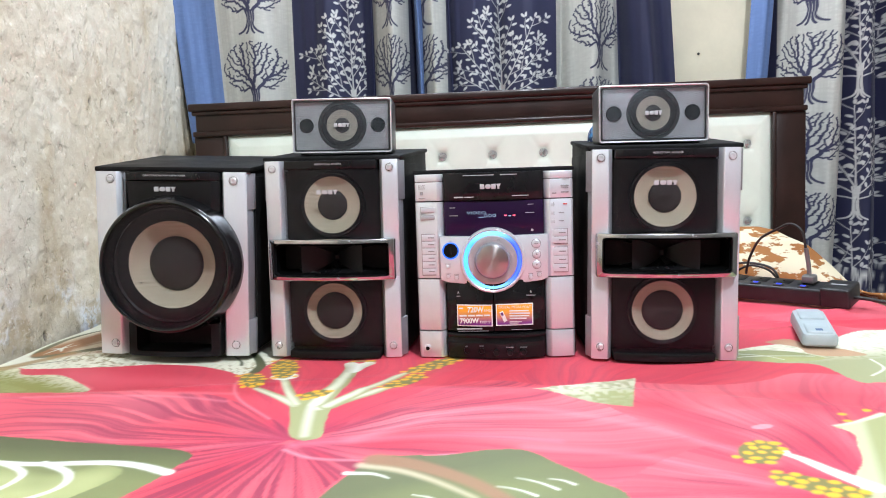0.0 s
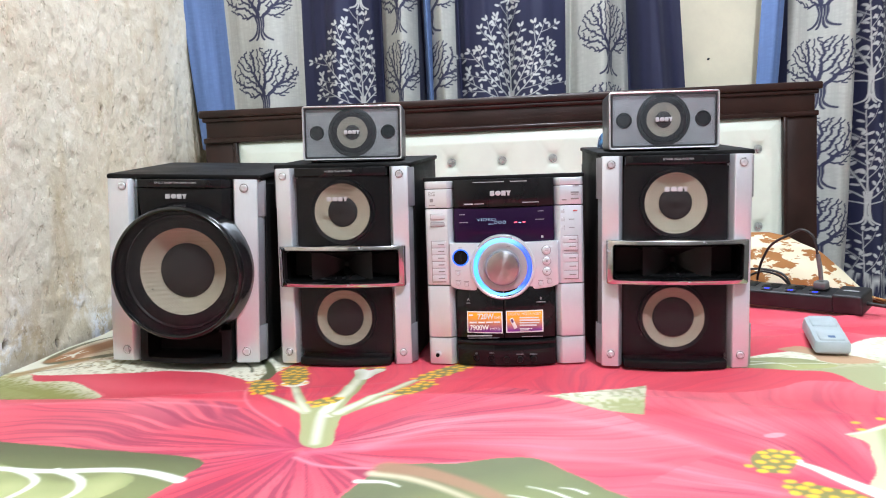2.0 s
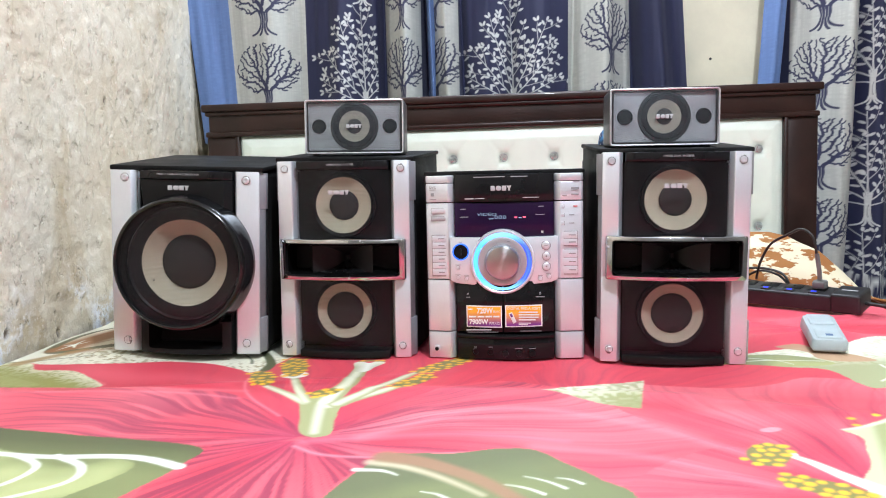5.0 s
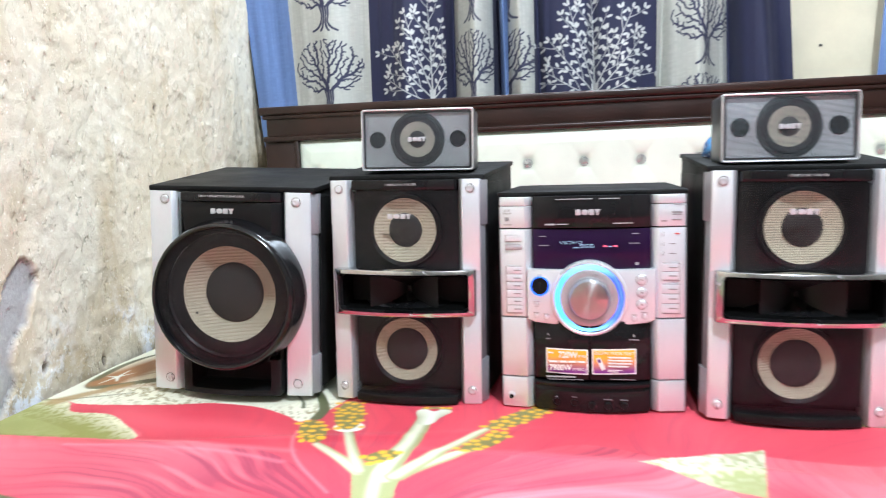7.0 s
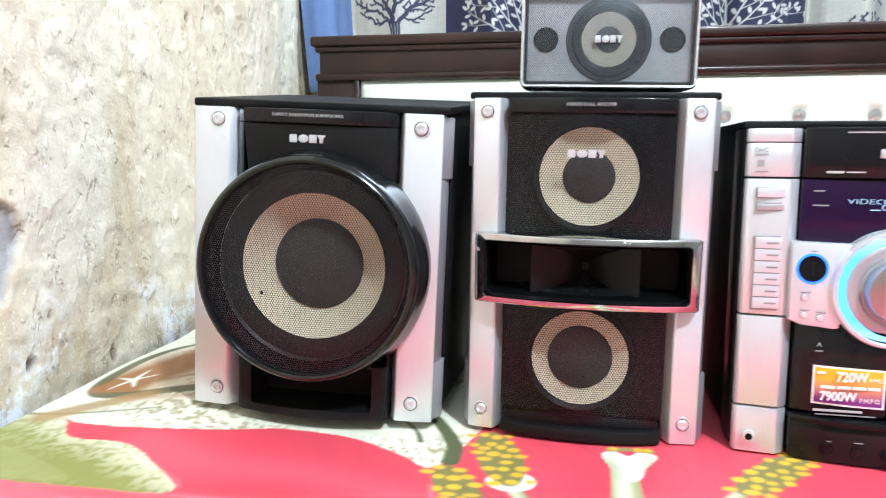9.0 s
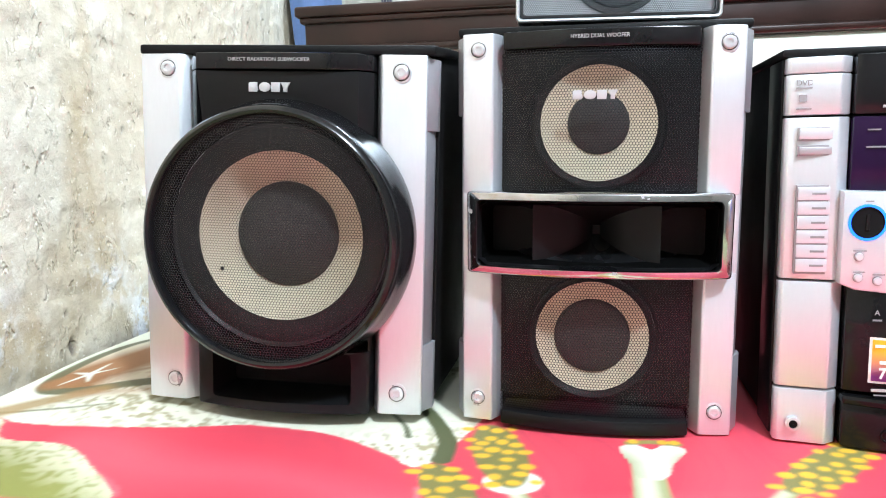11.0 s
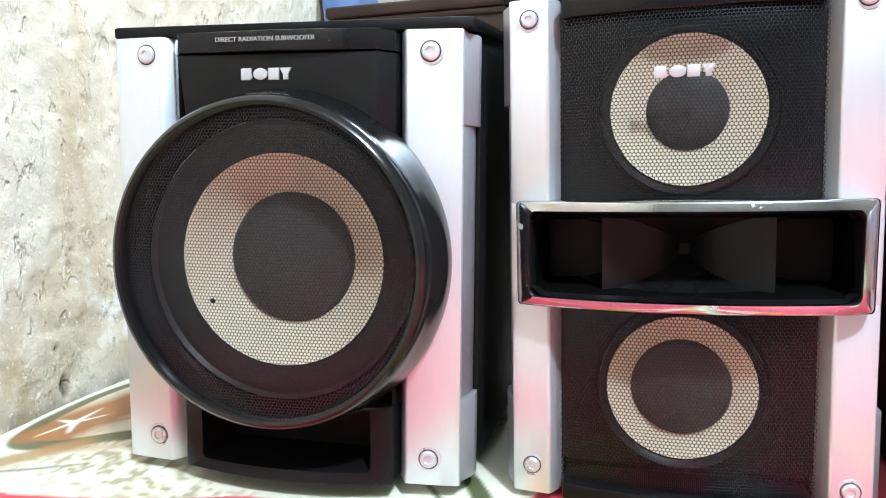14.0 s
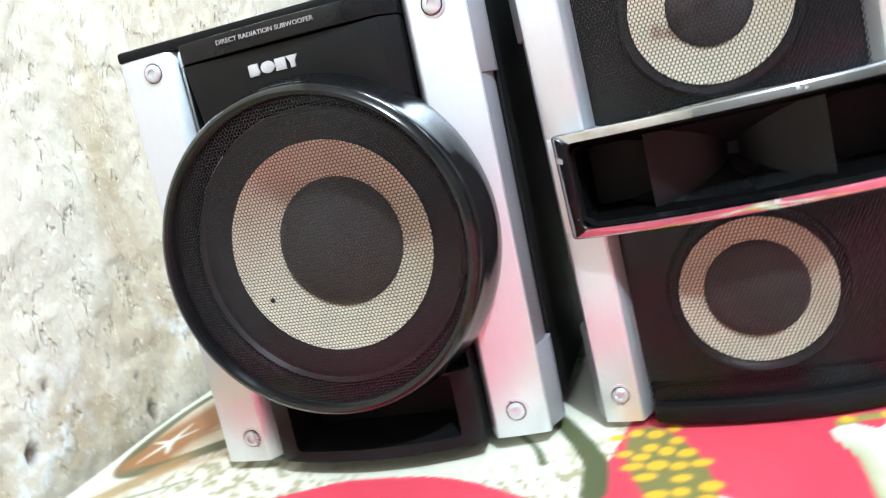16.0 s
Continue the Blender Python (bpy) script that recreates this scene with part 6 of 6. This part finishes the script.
    for x in (0.0, 0.024, 0.048):
        part("small_knob", lathe([(0.0055, yz(x) + 0.001), (0.0052, yz(x) - 0.006), (0.0046, yz(x) - 0.007), (0.0001, yz(x) - 0.007)], x, 0.0125, 24), SATIN, u, "small black knob")
    bars("panel_print", u, DARK_INK, (-0.0535, 0.0240, 0.005, 0.001), (-0.0265, 0.0240, 0.008, 0.001), (0.0, 0.0215, 0.013, 0.001), (0.024, 0.0215, 0.013, 0.001), (0.048, 0.0215, 0.013, 0.001), y=yz(0) + 0.0005)
    return u


def curved_card(x0, x1, z0, z1, y_edge, bow, lift):
    """A thin sticker following the bowed door."""
    xs = [x0 + (x1 - x0) * i / 8 for i in range(9)]
    f = lambda x: y_edge - bow * (1 - (x / 0.09) ** 2) - lift
    return plan_prism([(x, f(x)) for x in xs] + [(x, f(x) + lift * 0.9) for x in reversed(xs)], z0, z1, 0)


def spun_material():
    """Turned metal whose grooves run round the knob."""
    m, nt, p = nodes_of("spun_aluminium")
    p.inputs["Base Color"].default_value = (0.5, 0.485, 0.475, 1)
    p.inputs["Metallic"].default_value, p.inputs["Roughness"].default_value = 1.0, 0.3
    p.inputs["Anisotropic"].default_value, p.inputs["Anisotropic Rotation"].default_value = 0.85, 0.25
    t = nt.nodes.new("ShaderNodeTangent")
    t.direction_type, t.axis = "RADIAL", "Y"
    nt.links.new(t.outputs[0], p.inputs["Tangent"])
    return m


KNOB_SPUN = spun_material()

subwoofer(pose(0.4255, 1.5965, 0.0125, 0, 2.3, -0.6))
FRONT = ("tall black and silver two-woofer speaker with chrome horn", "speaker", "pair of front speakers beside the deck")
left_speaker = front_speaker(pose(0.7245, 1.599, 0.001, 0, 0.7, -4.0), FRONT)
right_speaker = copy_thing(left_speaker, pose(1.309, 1.5215, 0.001, 0, 0.9, -4.5))
main_unit(pose(1.0225, 1.574, 0.001, 0, 0.0, -3.6) @ Matrix.Diagonal((1, 1, 1.012, 1)))
satellite(pose(0.7465, 1.6385, 0.3785, 0, 0.9, -1.0), 0.187, 0.101, "small grey satellite speaker with a fine mesh front")
satellite(pose(1.2995, 1.546, 0.3765, 0, 0.4, -0.6), 0.187, 0.098, "small grey satellite speaker with a scuffed mesh front")

# ---- things on the right of the bed ----
def blanket():
    """A folded bedcover pushed up against the headboard."""
    us, vs = np.linspace(0, 1, 120), np.linspace(0, 1, 70)
    U, V = np.meshgrid(us, vs)
    X = 1.50 + 0.54 * U
    Y = 2.225 + 0.205 * V - 0.11 * U ** 2
    profile = np.interp(X, [1.5, 1.56, 1.70, 1.80, 1.84, 1.88, 1.93, 1.965, 2.0, 2.05], [0.05, 0.125, 0.150, 0.148, 0.138, 0.112, 0.060, 0.018, -0.02, -0.12])
    side = np.clip(np.minimum(V, 1 - V * 0.55) / 0.32, 0, 1) ** 0.5
    Z = 0.004 + profile * side * (0.82 + 0.18 * V)
    Z += 0.010 * np.sin(14 * V + 3 * U) * side * np.clip(profile / 0.1, 0, 1) + 0.008 * (value_noise(U * 7, V * 7, 61) - 0.5) * side
    Z = np.where(X < 1.965, np.maximum(Z, 0.003), Z)
    ob = grid_mesh("bedcover", np.stack([X, Y, Z], -1), np.ones(X.shape + (3,)), BEDDING)
    so = ob.modifiers.new("thick", "SOLIDIFY")
    so.thickness, so.offset = 0.006, -1
    tagged(ob, "crumpled brown and cream printed bedcover against the headboard", "bedcover")


def power_strip():
    ang = math.degrees(math.atan2(-0.167, 0.168))
    p = thing("power_strip", pose(1.825, 1.915, 0.004, 11, 0, ang), "black extension strip with glowing blue switches", "power strip")
    part("body", join(cuboid(-0.36, -0.062, 0, 0.066, 0, 0.040, 0.006, 3), cuboid(-0.064, 0, -0.003, 0.069, 0, 0.046, 0.006, 3)), STRIP, p)
    for i in range(5):
        x = -0.105 - 0.056 * i
        sw = part("switch", cuboid(x - 0.011, x + 0.011, 0.006, 0.022, 0.038, 0.043, 0.0015), STRIP, p)
        part("lamp", cuboid(x - 0.006, x + 0.006, 0.010, 0.017, 0.0425, 0.0440, 0.0006, 1), SWITCH_LED, sw, "glowing blue switch lamp")
        so = part("socket", cuboid(x - 0.02, x + 0.02, 0.027, 0.062, 0.0385, 0.0412, 0.002), SATIN, p)
        part("socket_hole", join(*[lathe([(0.0026, 0), (0.0026, 0.0006), (0.0001, 0.0006)], 0, 0, 10)]), CAVITY, so).matrix_basis = pose(x, 0.044, 0.0416, 90, 0, 0)
    part("maker_print", cuboid(-0.05, -0.016, 0.03, 0.036, 0.0455, 0.0463, 0), INK, p)
    part("cord", tube([(-0.006, 0.03, 0.02), (0.03, 0.03, 0.018), (0.07, 0.05, 0.008), (0.16, 0.10, 0.006), (0.28, 0.2, 0.004)], 0.0042), CORD, p, "black mains cord")
    g = thing("plug", pose(1.825, 1.915, 0.004, 11, 0, ang), "grey-black mains plug standing in the strip with a looped cord", "plug")
    part("plug_body", plan_prism([(-0.115, 0.03), (-0.088, 0.03), (-0.084, 0.045), (-0.089, 0.058), (-0.113, 0.058), (-0.118, 0.045)], 0.0425, 0.060, 0.004), PLUG_GREY, g)
    part("strain_relief", tube([(-0.101, 0.043, 0.064), (-0.102, 0.044, 0.09), (-0.106, 0.046, 0.125)], 0.0052, 10), PLUG_GREY, g)
    part("cord", tube([(-0.106, 0.046, 0.122), (-0.115, 0.05, 0.165), (-0.142, 0.056, 0.180), (-0.175, 0.062, 0.165), (-0.225, 0.075, 0.135), (-0.255, 0.08, 0.09), (-0.272, 0.09, 0.052), (-0.285, 0.11, 0.03)], 0.0032), CORD, g, "thin black cord")
    w = thing("loose_cord", pose(1.825, 1.915, 0.004, 11, 0, ang), "coiled thin black cord lying behind the strip", "cord")
    part("coil", tube([(-0.34, 0.075, 0.04), (-0.30, 0.085, 0.062), (-0.25, 0.09, 0.065), (-0.205, 0.085, 0.055), (-0.19, 0.08, 0.03), (-0.22, 0.092, 0.05), (-0.27, 0.10, 0.055), (-0.31, 0.10, 0.03), (-0.26, 0.1, 0.022), (-0.22, 0.1, 0.006)], 0.003), CORD, w)


def remote():
    r = thing("remote_control", pose(1.603, 1.578, 0.003, 7.5, 0, -14), "pale blue-grey plastic remote control lying on the sheet", "remote control")
    hw, ln = 0.0305, 0.136
    loops = []
    for z, inset in ((0.0, 0.003), (0.004, 0.0), (0.016, 0.0), (0.022, 0.003), (0.0245, 0.008)):
        rr = 0.010
        pts = []
        for cx, cy, a0 in ((hw - rr, ln - rr, 0), (-hw + rr, ln - rr, 90), (-hw + rr, rr, 180), (hw - rr, rr, 270)):
            pts += [(cx + (rr - inset) * math.cos(radians(a0 + 18 * i)), cy + (rr - inset) * math.sin(radians(a0 + 18 * i)), z + (0.004 * max(0, min(1, (cy - 0.02) / 0.1)) if z > 0.02 else 0)) for i in range(6)]
        loops.append(pts)
    part("shell", loft(loops, (True, True)), REMOTE, r)
    part("cover", cuboid(-0.022, 0.022, 0.006, 0.055, 0.020, 0.0275, 0.004, 3), REMOTE, r, "raised pale battery cover")
    part("upper_cover", cuboid(-0.022, 0.022, 0.076, 0.132, 0.022, 0.0305, 0.004, 3), REMOTE, r)
    part("badge", cuboid(-0.006, 0.006, 0.012, 0.022, 0.027, 0.0281, 0.0004, 1), REMOTE_DARK, r, "small dark blue square badge")


blanket()
power_strip()
remote()


def pouch():
    """A small crumpled cloth bundle behind the satellite."""
    us, vs = np.linspace(0, 2 * math.pi, 64), np.linspace(0, 1, 22)
    U, V = np.meshgrid(us, vs)
    r = np.sin(V * math.pi / 2) ** 0.8 * (1 + 0.16 * (value_noise(np.cos(U) * 3 + 7, np.sin(U) * 3 + 7, 71) - 0.5))
    X, Y = 1.264 + 0.048 * r * np.cos(U), 1.715 + 0.05 * r * np.sin(U)
    h = 0.036 * np.cos(V * math.pi / 2) ** 0.7 * (1 + 0.35 * (value_noise(X * 70, Y * 70, 72) - 0.5))
    Z = 0.3745 + 0.07 * (Y - 1.53) + h
    ob = grid_mesh("cloth_pouch", np.stack([X, Y, Z], -1), np.ones(X.shape + (3,)), POUCH)
    tagged(ob, "small blue speckled cloth bundle lying on the speaker", "cloth")


pouch()
